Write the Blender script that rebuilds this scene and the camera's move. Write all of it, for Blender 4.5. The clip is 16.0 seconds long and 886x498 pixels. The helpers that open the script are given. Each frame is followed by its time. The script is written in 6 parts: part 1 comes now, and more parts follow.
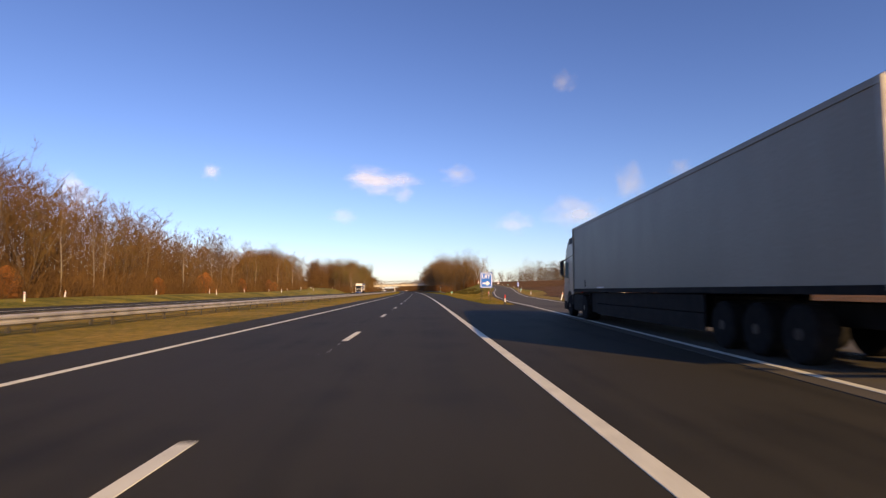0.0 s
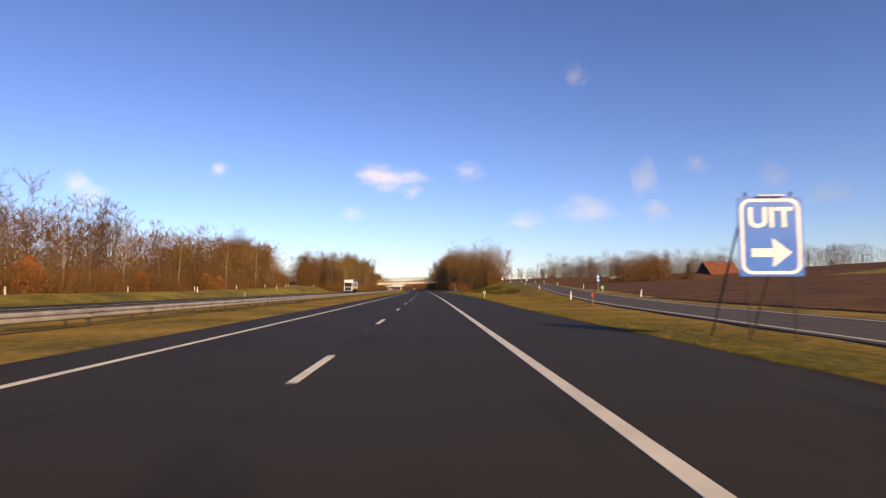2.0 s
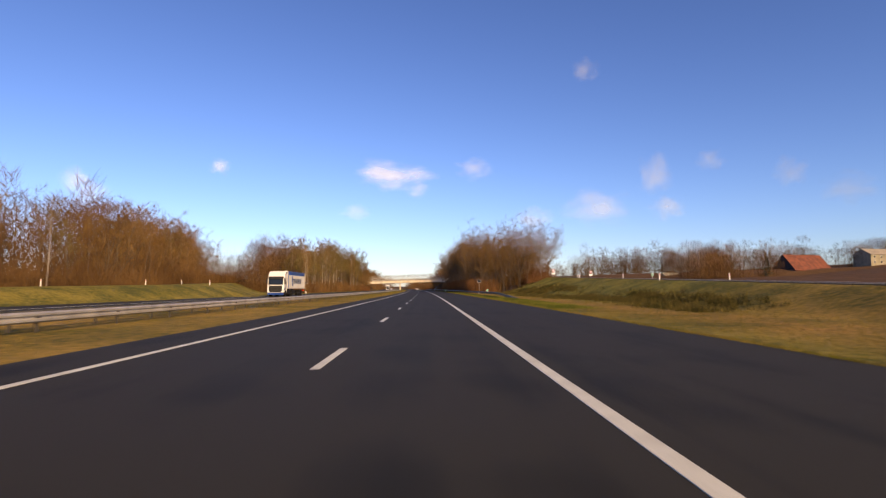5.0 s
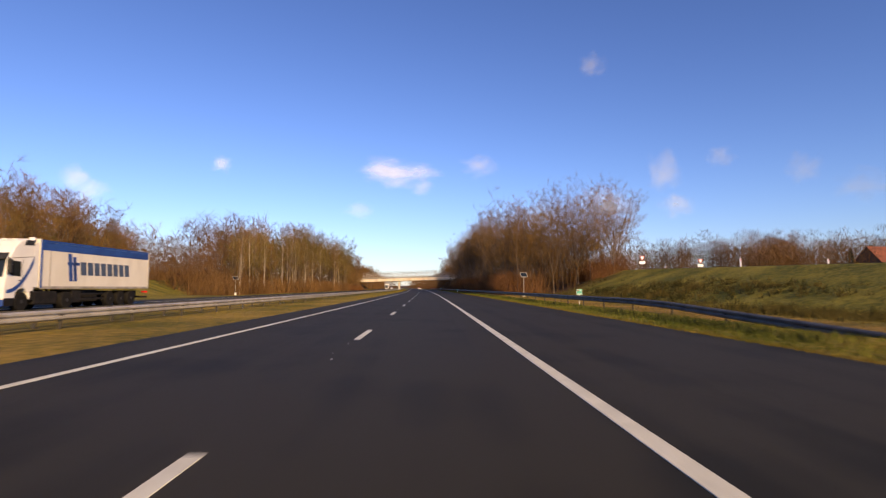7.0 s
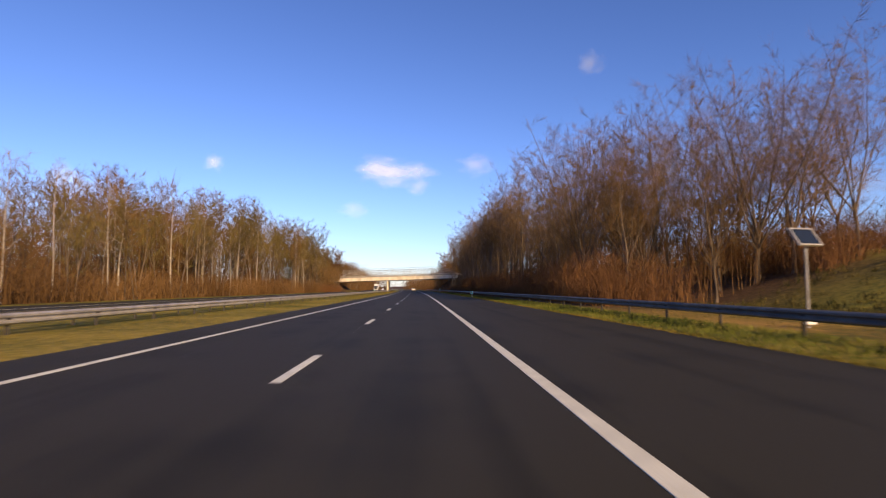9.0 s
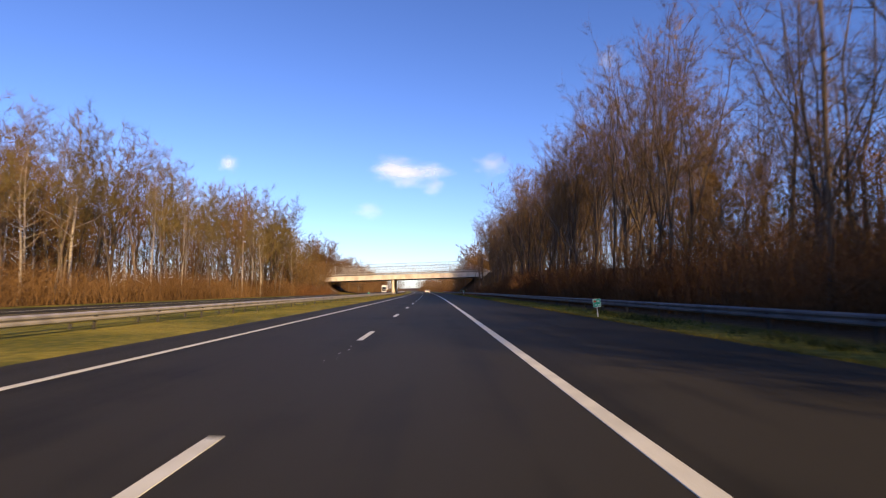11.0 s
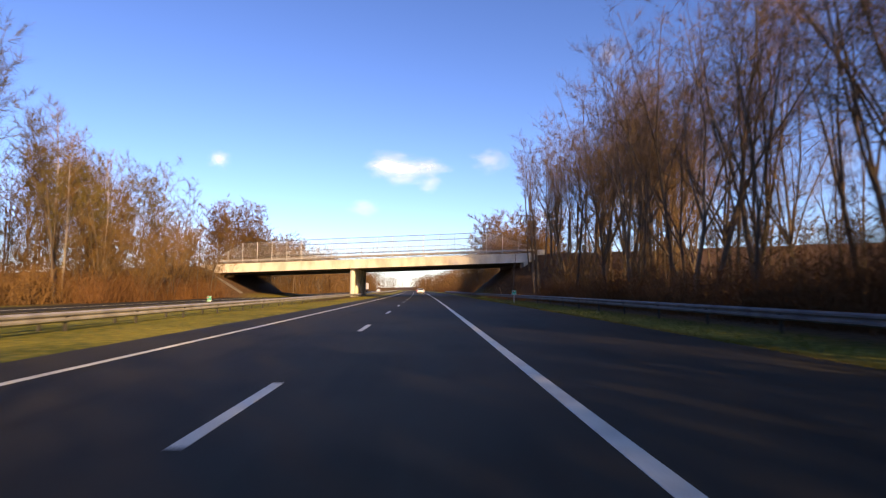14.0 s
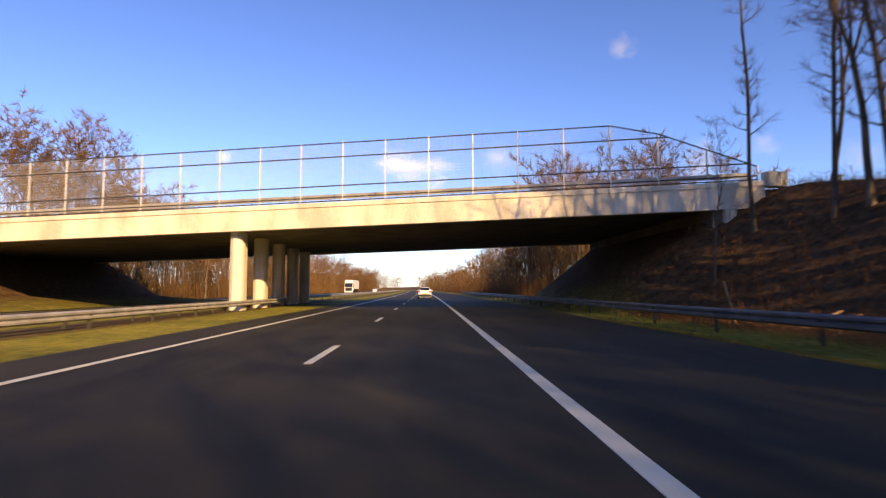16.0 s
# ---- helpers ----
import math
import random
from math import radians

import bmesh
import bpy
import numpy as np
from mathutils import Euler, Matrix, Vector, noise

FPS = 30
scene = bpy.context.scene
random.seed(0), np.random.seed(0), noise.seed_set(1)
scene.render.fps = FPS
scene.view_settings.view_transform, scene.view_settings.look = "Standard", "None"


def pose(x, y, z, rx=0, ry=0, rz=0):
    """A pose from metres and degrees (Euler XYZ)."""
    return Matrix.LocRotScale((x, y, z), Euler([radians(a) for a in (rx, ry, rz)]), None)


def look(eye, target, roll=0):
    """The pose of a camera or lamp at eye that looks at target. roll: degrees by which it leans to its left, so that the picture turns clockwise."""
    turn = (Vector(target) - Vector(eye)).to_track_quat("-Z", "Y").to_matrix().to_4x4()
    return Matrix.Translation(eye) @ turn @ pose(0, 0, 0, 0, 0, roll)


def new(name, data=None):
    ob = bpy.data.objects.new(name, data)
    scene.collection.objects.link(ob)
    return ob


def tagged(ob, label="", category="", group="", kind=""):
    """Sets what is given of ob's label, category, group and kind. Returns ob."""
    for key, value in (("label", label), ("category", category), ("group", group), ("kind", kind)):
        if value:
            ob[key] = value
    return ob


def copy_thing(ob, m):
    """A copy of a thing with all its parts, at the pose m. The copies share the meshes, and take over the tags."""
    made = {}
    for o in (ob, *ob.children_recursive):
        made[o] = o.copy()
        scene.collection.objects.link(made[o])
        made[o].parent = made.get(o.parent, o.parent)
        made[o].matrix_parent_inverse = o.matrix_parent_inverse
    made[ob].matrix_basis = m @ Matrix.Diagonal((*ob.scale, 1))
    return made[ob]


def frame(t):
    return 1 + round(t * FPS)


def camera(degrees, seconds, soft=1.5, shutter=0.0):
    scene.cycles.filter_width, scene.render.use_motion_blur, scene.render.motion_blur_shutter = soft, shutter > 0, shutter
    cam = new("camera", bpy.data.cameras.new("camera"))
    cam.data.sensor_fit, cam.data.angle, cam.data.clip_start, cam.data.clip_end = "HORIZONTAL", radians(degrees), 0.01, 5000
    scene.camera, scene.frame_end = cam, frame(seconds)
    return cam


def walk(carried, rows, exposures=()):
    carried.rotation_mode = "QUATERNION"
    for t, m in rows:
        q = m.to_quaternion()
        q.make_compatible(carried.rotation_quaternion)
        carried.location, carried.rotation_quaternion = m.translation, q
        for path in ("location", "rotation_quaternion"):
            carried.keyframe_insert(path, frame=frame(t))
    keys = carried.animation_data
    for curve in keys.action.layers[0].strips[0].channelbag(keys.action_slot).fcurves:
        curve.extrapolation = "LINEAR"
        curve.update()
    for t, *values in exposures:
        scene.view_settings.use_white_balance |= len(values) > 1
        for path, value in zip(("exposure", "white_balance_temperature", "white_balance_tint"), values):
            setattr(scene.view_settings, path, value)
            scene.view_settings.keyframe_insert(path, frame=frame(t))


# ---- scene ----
# One camera drives along a gently left-bending motorway; s runs along it, o across it (right is positive).
BEND = 0.000121
SPEED, EYE_Z = 27.2396, 1.228


def P(s, o, z=0.0):
    a = s * BEND
    return Vector((-1 / BEND + (1 / BEND + o) * math.cos(a), (1 / BEND + o) * math.sin(a), z))


def M(s, o, z=0.0, rz=0.0, rx=0.0, ry=0.0):
    p = P(s, o, z)
    return pose(p.x, p.y, p.z, rx, ry, math.degrees(s * BEND) + rz)


# ---- camera: seconds, yaw to the right, pitch, place across the lane, metres ahead of steady speed ----
cam = camera(77.2, 16.0, soft=1.25, shutter=0.2)
DRIVE = [
    (0, 1.98, 4.25, -0.10, -0.25),
    (0.5, 1.76, 4.19, -0.05, -0.16),
    (1, 1.31, 4.22, -0.08, -0.17),
    (1.5, 1.21, 4.13, -0.14, -0.32),
    (2, 1.37, 4.08, -0.21, -0.44),
    (2.5, 1.67, 4.08, -0.22, -0.51),
    (3, 1.98, 4.14, -0.19, -0.43),
    (3.5, 1.72, 4.13, -0.08, -0.35),
    (4, 1.45, 4.02, -0.11, 0.03),
    (6.5, 1.42, 4.15, -0.32, 1.27),
    (7, 1.32, 3.98, -0.28, 1.50),
    (7.5, 1.75, 4.05, -0.30, 1.40),
    (8, 1.99, 3.97, -0.23, 1.35),
    (10.5, 1.28, 4.27, -0.10, 0.00),
    (11, 0.86, 4.25, -0.17, 0.00),
    (11.5, 0.96, 4.12, -0.23, -0.06),
    (12, 1.28, 4.30, -0.25, -0.10),
    (12.5, 1.75, 4.09, -0.27, -0.28),
    (13, 2.08, 4.04, -0.18, -0.37),
    (13.5, 2.02, 4.27, -0.10, -0.45),
    (14, 1.77, 4.16, -0.07, -0.42),
    (14.5, 1.52, 4.19, -0.06, -0.30),
    (15, 1.29, 4.19, -0.05, -0.20),
    (15.5, 1.10, 4.18, 0.00, 0.10),
    (16, 1.40, 4.14, 0.00, 0.30),
]
ROWS = []
for t, yaw, pitch, o, ahead in DRIVE:
    s = SPEED * t + ahead
    p = P(s, o, EYE_Z)
    ROWS.append((t, pose(p.x, p.y, p.z, 90 + pitch, 0, math.degrees(s * BEND) - yaw)))
walk(cam, ROWS, exposures=[(0, 0.33, 7500, 10), (3, 0.33, 7350, 10), (6.5, 0.33, 6950, 10), (8, 0.33, 6850, 10), (10.5, 0.50, 6300, 10), (11.5, 0.60, 6700, 10), (13, 0.80, 6900, 10), (14.5, 0.82, 7150, 10), (16, 0.85, 7200, 10)])

# ---- light: low winter sun from behind and to the right ----
SUN_AZ, SUN_EL = 150.0, 24.0
world = bpy.data.worlds.new("sky")
scene.world = world
world.use_nodes = True
wn, wl = world.node_tree.nodes, world.node_tree.links
sky = wn.new("ShaderNodeTexSky")
sky.sky_type, sky.sun_disc = "NISHITA", False
sky.sun_elevation, sky.sun_rotation = radians(SUN_EL), radians(SUN_AZ)
sky.air_density, sky.dust_density, sky.ozone_density = 1.0, 0.3, 2.5
deep, tint = wn.new("ShaderNodeGamma"), wn.new("ShaderNodeMixRGB")
deep.inputs["Gamma"].default_value = 1.20
tint.blend_type, tint.inputs[0].default_value, tint.inputs[2].default_value = "MULTIPLY", 1.0, (0.65, 0.685, 0.985, 1)
wl.new(sky.outputs[0], deep.inputs["Color"])
wl.new(deep.outputs[0], tint.inputs[1])
wl.new(tint.outputs[0], wn["Background"].inputs[0])
wn["Background"].inputs[1].default_value = 0.099
sun = new("sun", bpy.data.lights.new("sun", "SUN"))
sun.data.energy, sun.data.angle, sun.data.color = 5.3, radians(0.5), (1.0, 0.665, 0.32)
a, e = radians(SUN_AZ), radians(SUN_EL)
sun.matrix_world = look(Vector((math.sin(a) * math.cos(e), math.cos(a) * math.cos(e), math.sin(e))) * 300, (0, 0, 0))


# ---- materials ----
def material(name, rough=0.6, metal=0.0):
    m = bpy.data.materials.new(name)
    m.use_nodes = True
    b = m.node_tree.nodes["Principled BSDF"]
    b.inputs["Roughness"].default_value, b.inputs["Metallic"].default_value = rough, metal
    return m, m.node_tree.nodes, m.node_tree.links, b


def surface(name, c1, c2, scale=1.0, fine=30.0, rough=0.7, metal=0.0, bump=0.2, dist=0.02, c3=None, random_tint=0.0, stretch=(1, 1, 1), spec=0.5):
    """Two-scale mottled surface in metres: broad patches between c1 and c2, a fine grain, and bump."""
    m, n, l, b = material(name, rough, metal)
    b.inputs["Specular IOR Level"].default_value = spec
    tc = n.new("ShaderNodeTexCoord")
    mp = n.new("ShaderNodeMapping")
    mp.inputs["Scale"].default_value = stretch
    l.new(tc.outputs["Object"], mp.inputs[0])
    n1, n2 = n.new("ShaderNodeTexNoise"), n.new("ShaderNodeTexNoise")
    n1.inputs["Scale"].default_value, n1.inputs["Detail"].default_value = scale, 5
    n2.inputs["Scale"].default_value, n2.inputs["Detail"].default_value = fine, 3
    l.new(mp.outputs[0], n1.inputs[0])
    l.new(mp.outputs[0], n2.inputs[0])
    r = n.new("ShaderNodeValToRGB")
    r.color_ramp.elements[0].position, r.color_ramp.elements[1].position = 0.35, 0.65
    r.color_ramp.elements[0].color, r.color_ramp.elements[1].color = (*c1, 1), (*c2, 1)
    if c3:
        el = r.color_ramp.elements.new(0.5)
        el.color = (*c3, 1)
    l.new(n1.outputs[0], r.inputs[0])
    mx = n.new("ShaderNodeMixRGB")
    mx.blend_type = "OVERLAY"
    mx.inputs[0].default_value = 0.35
    l.new(r.outputs[0], mx.inputs[1])
    l.new(n2.outputs[0], mx.inputs[2])
    out = mx.outputs[0]
    if random_tint:
        oi, hs, mr = n.new("ShaderNodeObjectInfo"), n.new("ShaderNodeHueSaturation"), n.new("ShaderNodeMapRange")
        mr.inputs[3].default_value, mr.inputs[4].default_value = 1 - random_tint, 1 + random_tint
        l.new(oi.outputs["Random"], mr.inputs[0])
        l.new(mr.outputs[0], hs.inputs["Value"])
        l.new(out, hs.inputs["Color"])
        out = hs.outputs[0]
    l.new(out, b.inputs["Base Color"])
    if bump:
        bp = n.new("ShaderNodeBump")
        bp.inputs["Strength"].default_value, bp.inputs["Distance"].default_value = bump, dist
        l.new(n2.outputs[0], bp.inputs["Height"])
        l.new(bp.outputs[0], b.inputs["Normal"])
    return m


def plain(name, col, rough=0.5, metal=0.0, emit=0.0):
    m, n, l, b = material(name, rough, metal)
    b.inputs["Base Color"].default_value = (*col, 1)
    if emit:
        b.inputs["Emission Color"].default_value, b.inputs["Emission Strength"].default_value = (*col, 1), emit
    return m


def asphalt_material(name="asphalt", low=(0.0178, 0.0164, 0.0105, 1), high=(0.031, 0.0280, 0.0185, 1)):
    m, n, l, b = material(name, 0.75)
    b.inputs["Specular IOR Level"].default_value = 0.13
    at = n.new("ShaderNodeUVMap")
    at.uv_map = "track"
    tc = n.new("ShaderNodeTexCoord")
    sep = n.new("ShaderNodeSeparateXYZ")
    l.new(at.outputs[0], sep.inputs[0])
    # lengthwise lanes of wear: wheel tracks slightly smoother and paler
    mp = n.new("ShaderNodeMapping")
    mp.inputs["Scale"].default_value = (1.4, 0.012, 1)
    l.new(at.outputs[0], mp.inputs[0])
    streak = n.new("ShaderNodeTexNoise")
    streak.inputs["Scale"].default_value, streak.inputs["Detail"].default_value = 1.0, 4
    l.new(mp.outputs[0], streak.inputs[0])
    patch = n.new("ShaderNodeTexNoise")
    patch.inputs["Scale"].default_value, patch.inputs["Detail"].default_value = 0.35, 5
    l.new(tc.outputs["Object"], patch.inputs[0])
    grain = n.new("ShaderNodeTexNoise")
    grain.inputs["Scale"].default_value, grain.inputs["Detail"].default_value = 90, 3
    l.new(tc.outputs["Object"], grain.inputs[0])
    add = n.new("ShaderNodeMath")
    add.operation = "ADD"
    l.new(streak.outputs[0], add.inputs[0])
    l.new(patch.outputs[0], add.inputs[1])
    r = n.new("ShaderNodeValToRGB")
    r.color_ramp.elements[0].position, r.color_ramp.elements[1].position = 0.75, 1.25
    r.color_ramp.elements[0].color, r.color_ramp.elements[1].color = low, high
    l.new(add.outputs[0], r.inputs[0])
    mx = n.new("ShaderNodeMixRGB")
    mx.blend_type = "OVERLAY"
    mx.inputs[0].default_value = 0.5
    l.new(r.outputs[0], mx.inputs[1])
    l.new(grain.outputs[0], mx.inputs[2])
    l.new(mx.outputs[0], b.inputs["Base Color"])
    bp = n.new("ShaderNodeBump")
    bp.inputs["Strength"].default_value, bp.inputs["Distance"].default_value = 0.5, 0.008
    l.new(grain.outputs[0], bp.inputs["Height"])
    l.new(bp.outputs[0], b.inputs["Normal"])
    return m


def ground_material():
    m, n, l, b = material("winter grass and leaf litter", 0.9)
    b.inputs["Specular IOR Level"].default_value = 0.15
    tc = n.new("ShaderNodeTexCoord")
    cov = n.new("ShaderNodeAttribute")
    cov.attribute_name = "cover"
    n1, n2, n3 = (n.new("ShaderNodeTexNoise") for _ in range(3))
    for nn, s, d in ((n1, 0.22, 6), (n2, 3.0, 5), (n3, 40, 3)):
        nn.inputs["Scale"].default_value, nn.inputs["Detail"].default_value = s, d
        l.new(tc.outputs["Object"], nn.inputs[0])
    g = n.new("ShaderNodeValToRGB")
    e = g.color_ramp.elements
    e[0].position, e[0].color = 0.41, (0.100, 0.082, 0.014, 1)
    e[1].position, e[1].color = 0.60, (0.33, 0.195, 0.048, 1)
    x = e.new(0.5)
    x.color = (0.215, 0.138, 0.027, 1)
    lush = n.new("ShaderNodeValToRGB")
    e = lush.color_ramp.elements
    e[0].position, e[0].color = 0.41, (0.080, 0.090, 0.012, 1)
    e[1].position, e[1].color = 0.60, (0.27, 0.235, 0.036, 1)
    damp = n.new("ShaderNodeAttribute")
    damp.attribute_name = "lush"
    mixn = n.new("ShaderNodeMath")
    mixn.operation = "MULTIPLY_ADD"
    mixn.inputs[1].default_value = 0.45
    l.new(n2.outputs[0], mixn.inputs[0])
    half = n.new("ShaderNodeMath")
    half.operation = "MULTIPLY"
    half.inputs[1].default_value = 0.55
    l.new(n1.outputs[0], half.inputs[0])
    l.new(half.outputs[0], mixn.inputs[2])
    l.new(mixn.outputs[0], g.inputs[0])
    l.new(mixn.outputs[0], lush.inputs[0])
    gl = n.new("ShaderNodeMixRGB")
    l.new(damp.outputs["Fac"], gl.inputs[0])
    l.new(g.outputs[0], gl.inputs[1])
    l.new(lush.outputs[0], gl.inputs[2])
    lit = n.new("ShaderNodeValToRGB")
    e = lit.color_ramp.elements
    e[0].position, e[0].color = 0.35, (0.052, 0.030, 0.015, 1)
    e[1].position, e[1].color = 0.65, (0.125, 0.073, 0.036, 1)
    l.new(n2.outputs[0], lit.inputs[0])
    mx = n.new("ShaderNodeMixRGB")
    l.new(cov.outputs["Fac"], mx.inputs[0])
    l.new(gl.outputs[0], mx.inputs[1])
    l.new(lit.outputs[0], mx.inputs[2])
    ov = n.new("ShaderNodeMixRGB")
    ov.blend_type = "OVERLAY"
    ov.inputs[0].default_value = 0.3
    l.new(mx.outputs[0], ov.inputs[1])
    l.new(n3.outputs[0], ov.inputs[2])
    l.new(ov.outputs[0], b.inputs["Base Color"])
    bp = n.new("ShaderNodeBump")
    bp.inputs["Strength"].default_value, bp.inputs["Distance"].default_value = 0.7, 0.06
    l.new(n3.outputs[0], bp.inputs["Height"])
    l.new(bp.outputs[0], b.inputs["Normal"])
    return m


ASPHALT = asphalt_material()
OLD_ASPHALT = asphalt_material("older grey asphalt", (0.050, 0.045, 0.036, 1), (0.080, 0.072, 0.056, 1))
GROUND = ground_material()
PAINT = surface("worn road paint", (0.53, 0.52, 0.41), (0.65, 0.64, 0.51), 2.0, 60, 0.55, bump=0.1)
STEEL = surface("galvanised steel", (0.29, 0.27, 0.235), (0.45, 0.42, 0.365), 1.5, 40, 0.5, 0.25, 0.05)
CONCRETE = surface("pale weathered concrete", (0.48, 0.43, 0.34), (0.70, 0.64, 0.54), 0.7, 25, 0.85, bump=0.15, c3=(0.64, 0.58, 0.47), stretch=(1, 1, 0.35))
# Dark copy of the concrete: shade below the deck is put into the colour.
SHADED_CONCRETE = surface("shade-darkened concrete underside", (0.10, 0.088, 0.075), (0.18, 0.16, 0.135), 0.6, 20, 0.9, bump=0.15)
BARK = surface("grey-brown bark", (0.070, 0.052, 0.036), (0.16, 0.115, 0.074), 3.0, 30, 0.9, bump=0.4, random_tint=0.3, stretch=(1, 1, 0.3))
BIRCH = surface("pale birch bark", (0.17, 0.14, 0.10), (0.40, 0.35, 0.28), 2.5, 20, 0.85, bump=0.3, random_tint=0.15, stretch=(1, 1, 2.5))
TWIG = surface("red-brown twigs", (0.125, 0.074, 0.025), (0.225, 0.135, 0.046), 0.5, 12, 0.85, bump=0, random_tint=0.3, spec=0.2)
TWIG_OLIVE = surface("olive-brown twigs", (0.100, 0.076, 0.022), (0.180, 0.138, 0.042), 0.5, 12, 0.85, bump=0, random_tint=0.3, spec=0.2)
TWIG_RUST = surface("rust-brown twigs", (0.100, 0.055, 0.018), (0.185, 0.104, 0.034), 0.5, 12, 0.85, bump=0, random_tint=0.3, spec=0.2)
TWIG_DARK = surface("grey-brown twigs", (0.095, 0.066, 0.042), (0.175, 0.122, 0.080), 0.5, 12, 0.85, bump=0, random_tint=0.3, spec=0.2)
BRUSH = surface("red-brown undergrowth shoots", (0.090, 0.045, 0.019), (0.185, 0.092, 0.038), 0.2, 8, 0.9, bump=0, spec=0.1)
TWIG_FAR = surface("brown distant twigs", (0.090, 0.051, 0.022), (0.172, 0.099, 0.040), 0.05, 5, 0.9, bump=0, spec=0.1)
SOIL = surface("ploughed soil", (0.070, 0.039, 0.018), (0.125, 0.070, 0.033), 0.15, 6, 0.95, bump=0.8, dist=0.1, spec=0.1)
WHITE = surface("white plastic", (0.72, 0.72, 0.70), (0.82, 0.81, 0.79), 3, 40, 0.45, bump=0.03)
SIGN_BLUE = surface("blue reflective sheet", (0.01, 0.13, 0.60), (0.015, 0.16, 0.68), 2, 80, 0.35, bump=0.02)
SIGN_WHITE = surface("white reflective sheet", (0.80, 0.80, 0.80), (0.88, 0.88, 0.88), 2, 80, 0.35, bump=0.02)
SIGN_GREEN = surface("green reflective sheet", (0.02, 0.36, 0.22), (0.03, 0.42, 0.27), 2, 80, 0.4, bump=0.02)
RED = surface("red reflective sheet", (0.55, 0.03, 0.02), (0.65, 0.05, 0.03), 2, 60, 0.4, bump=0.02)
BLACK = surface("black rubber and plastic", (0.012, 0.012, 0.013), (0.03, 0.03, 0.03), 4, 60, 0.7, bump=0.1)
# Barrier steel with the shade of its unlit face painted into the colour.
SHADED_STEEL = surface("shade-darkened barrier steel", (0.085, 0.085, 0.085), (0.15, 0.15, 0.145), 1.5, 40, 0.6, 0.1, 0.05, spec=0.3)
# Dark post steel; on barrier posts it also carries the shade behind the beam.
POST = surface("dark steel post, shade included", (0.035, 0.033, 0.03), (0.08, 0.072, 0.062), 3, 40, 0.7, 0, 0.05, spec=0.2)


# ---- mesh helpers ----
def link(name, me, mat, parent=None, label=""):
    if mat and not me.materials:
        me.materials.append(mat)
    ob = new(name, me)
    if parent:
        ob.parent = parent
    if label:
        tagged(ob, label)
    return ob


def data(name, verts, faces, smooth=False):
    me = bpy.data.meshes.new(name)
    me.from_pydata([tuple(v) for v in verts], [], faces)
    if smooth:
        me.polygons.foreach_set("use_smooth", [True] * len(me.polygons))
    me.update()
    return me


def part(name, bm, mat, parent=None, label="", smooth=False):
    me = bpy.data.meshes.new(name)
    bm.normal_update()
    bm.to_mesh(me)
    bm.free()
    if smooth:
        me.polygons.foreach_set("use_smooth", [True] * len(me.polygons))
    return link(name, me, mat, parent, label)


def box(bm, x0, x1, y0, y1, z0, z1, bev=0.0, m=None):
    r = bmesh.ops.create_cube(bm, size=1.0)
    vs = r["verts"]
    for v in vs:
        v.co = Vector((x0 + (v.co.x + 0.5) * (x1 - x0), y0 + (v.co.y + 0.5) * (y1 - y0), z0 + (v.co.z + 0.5) * (z1 - z0)))
        if m:
            v.co = m @ v.co
    if bev:
        es = list({e for v in vs for e in v.link_edges})
        bmesh.ops.bevel(bm, geom=es, offset=bev, segments=2, affect="EDGES", profile=0.5)
    return bm


def boxed(x0, x1, y0, y1, z0, z1, bev=0.0):
    return box(bmesh.new(), x0, x1, y0, y1, z0, z1, bev)


def rod(bm, p, q, r0, r1=None, n=8):
    r1 = r0 if r1 is None else r1
    p, q = Vector(p), Vector(q)
    d = (q - p).normalized()
    u = d.orthogonal().normalized()
    w = d.cross(u)
    a = [bm.verts.new(p + (u * math.cos(i * 2 * math.pi / n) + w * math.sin(i * 2 * math.pi / n)) * r0) for i in range(n)]
    b = [bm.verts.new(q + (u * math.cos(i * 2 * math.pi / n) + w * math.sin(i * 2 * math.pi / n)) * r1) for i in range(n)]
    for i in range(n):
        bm.faces.new((a[i], a[(i + 1) % n], b[(i + 1) % n], b[i]))
    bm.faces.new(a[::-1])
    bm.faces.new(b)
    return bm


def lathe(bm, prof, n=24, axis="x"):
    """Closed rings of (along, radius) about the x axis."""
    rings = [[bm.verts.new((a, r * math.cos(i * 2 * math.pi / n), r * math.sin(i * 2 * math.pi / n))) for i in range(n)] for a, r in prof]
    for p, q in zip(rings, rings[1:]):
        for i in range(n):
            bm.faces.new((p[i], q[i], q[(i + 1) % n], p[(i + 1) % n]))
    bm.faces.new(rings[0])
    bm.faces.new(rings[-1][::-1])
    return bm


def extrude_x(bm, outline, x0, x1, bev=0.0):
    """A side outline of (y, z) carried across from x0 to x1."""
    a = [bm.verts.new((x0, y, z)) for y, z in outline]
    b = [bm.verts.new((x1, y, z)) for y, z in outline]
    fs = [bm.faces.new(a), bm.faces.new(b[::-1])]
    n = len(a)
    for i in range(n):
        fs.append(bm.faces.new((a[i], b[i], b[(i + 1) % n], a[(i + 1) % n])))
    bmesh.ops.recalc_face_normals(bm, faces=fs)
    if bev:
        es = list({e for f in fs[:2] for e in f.edges})
        bmesh.ops.bevel(bm, geom=es, offset=bev, segments=2, affect="EDGES", profile=0.5)
    return bm


def steps(s0, s1, d):
    n = max(1, round((s1 - s0) / d))
    return [s0 + (s1 - s0) * i / n for i in range(n + 1)]


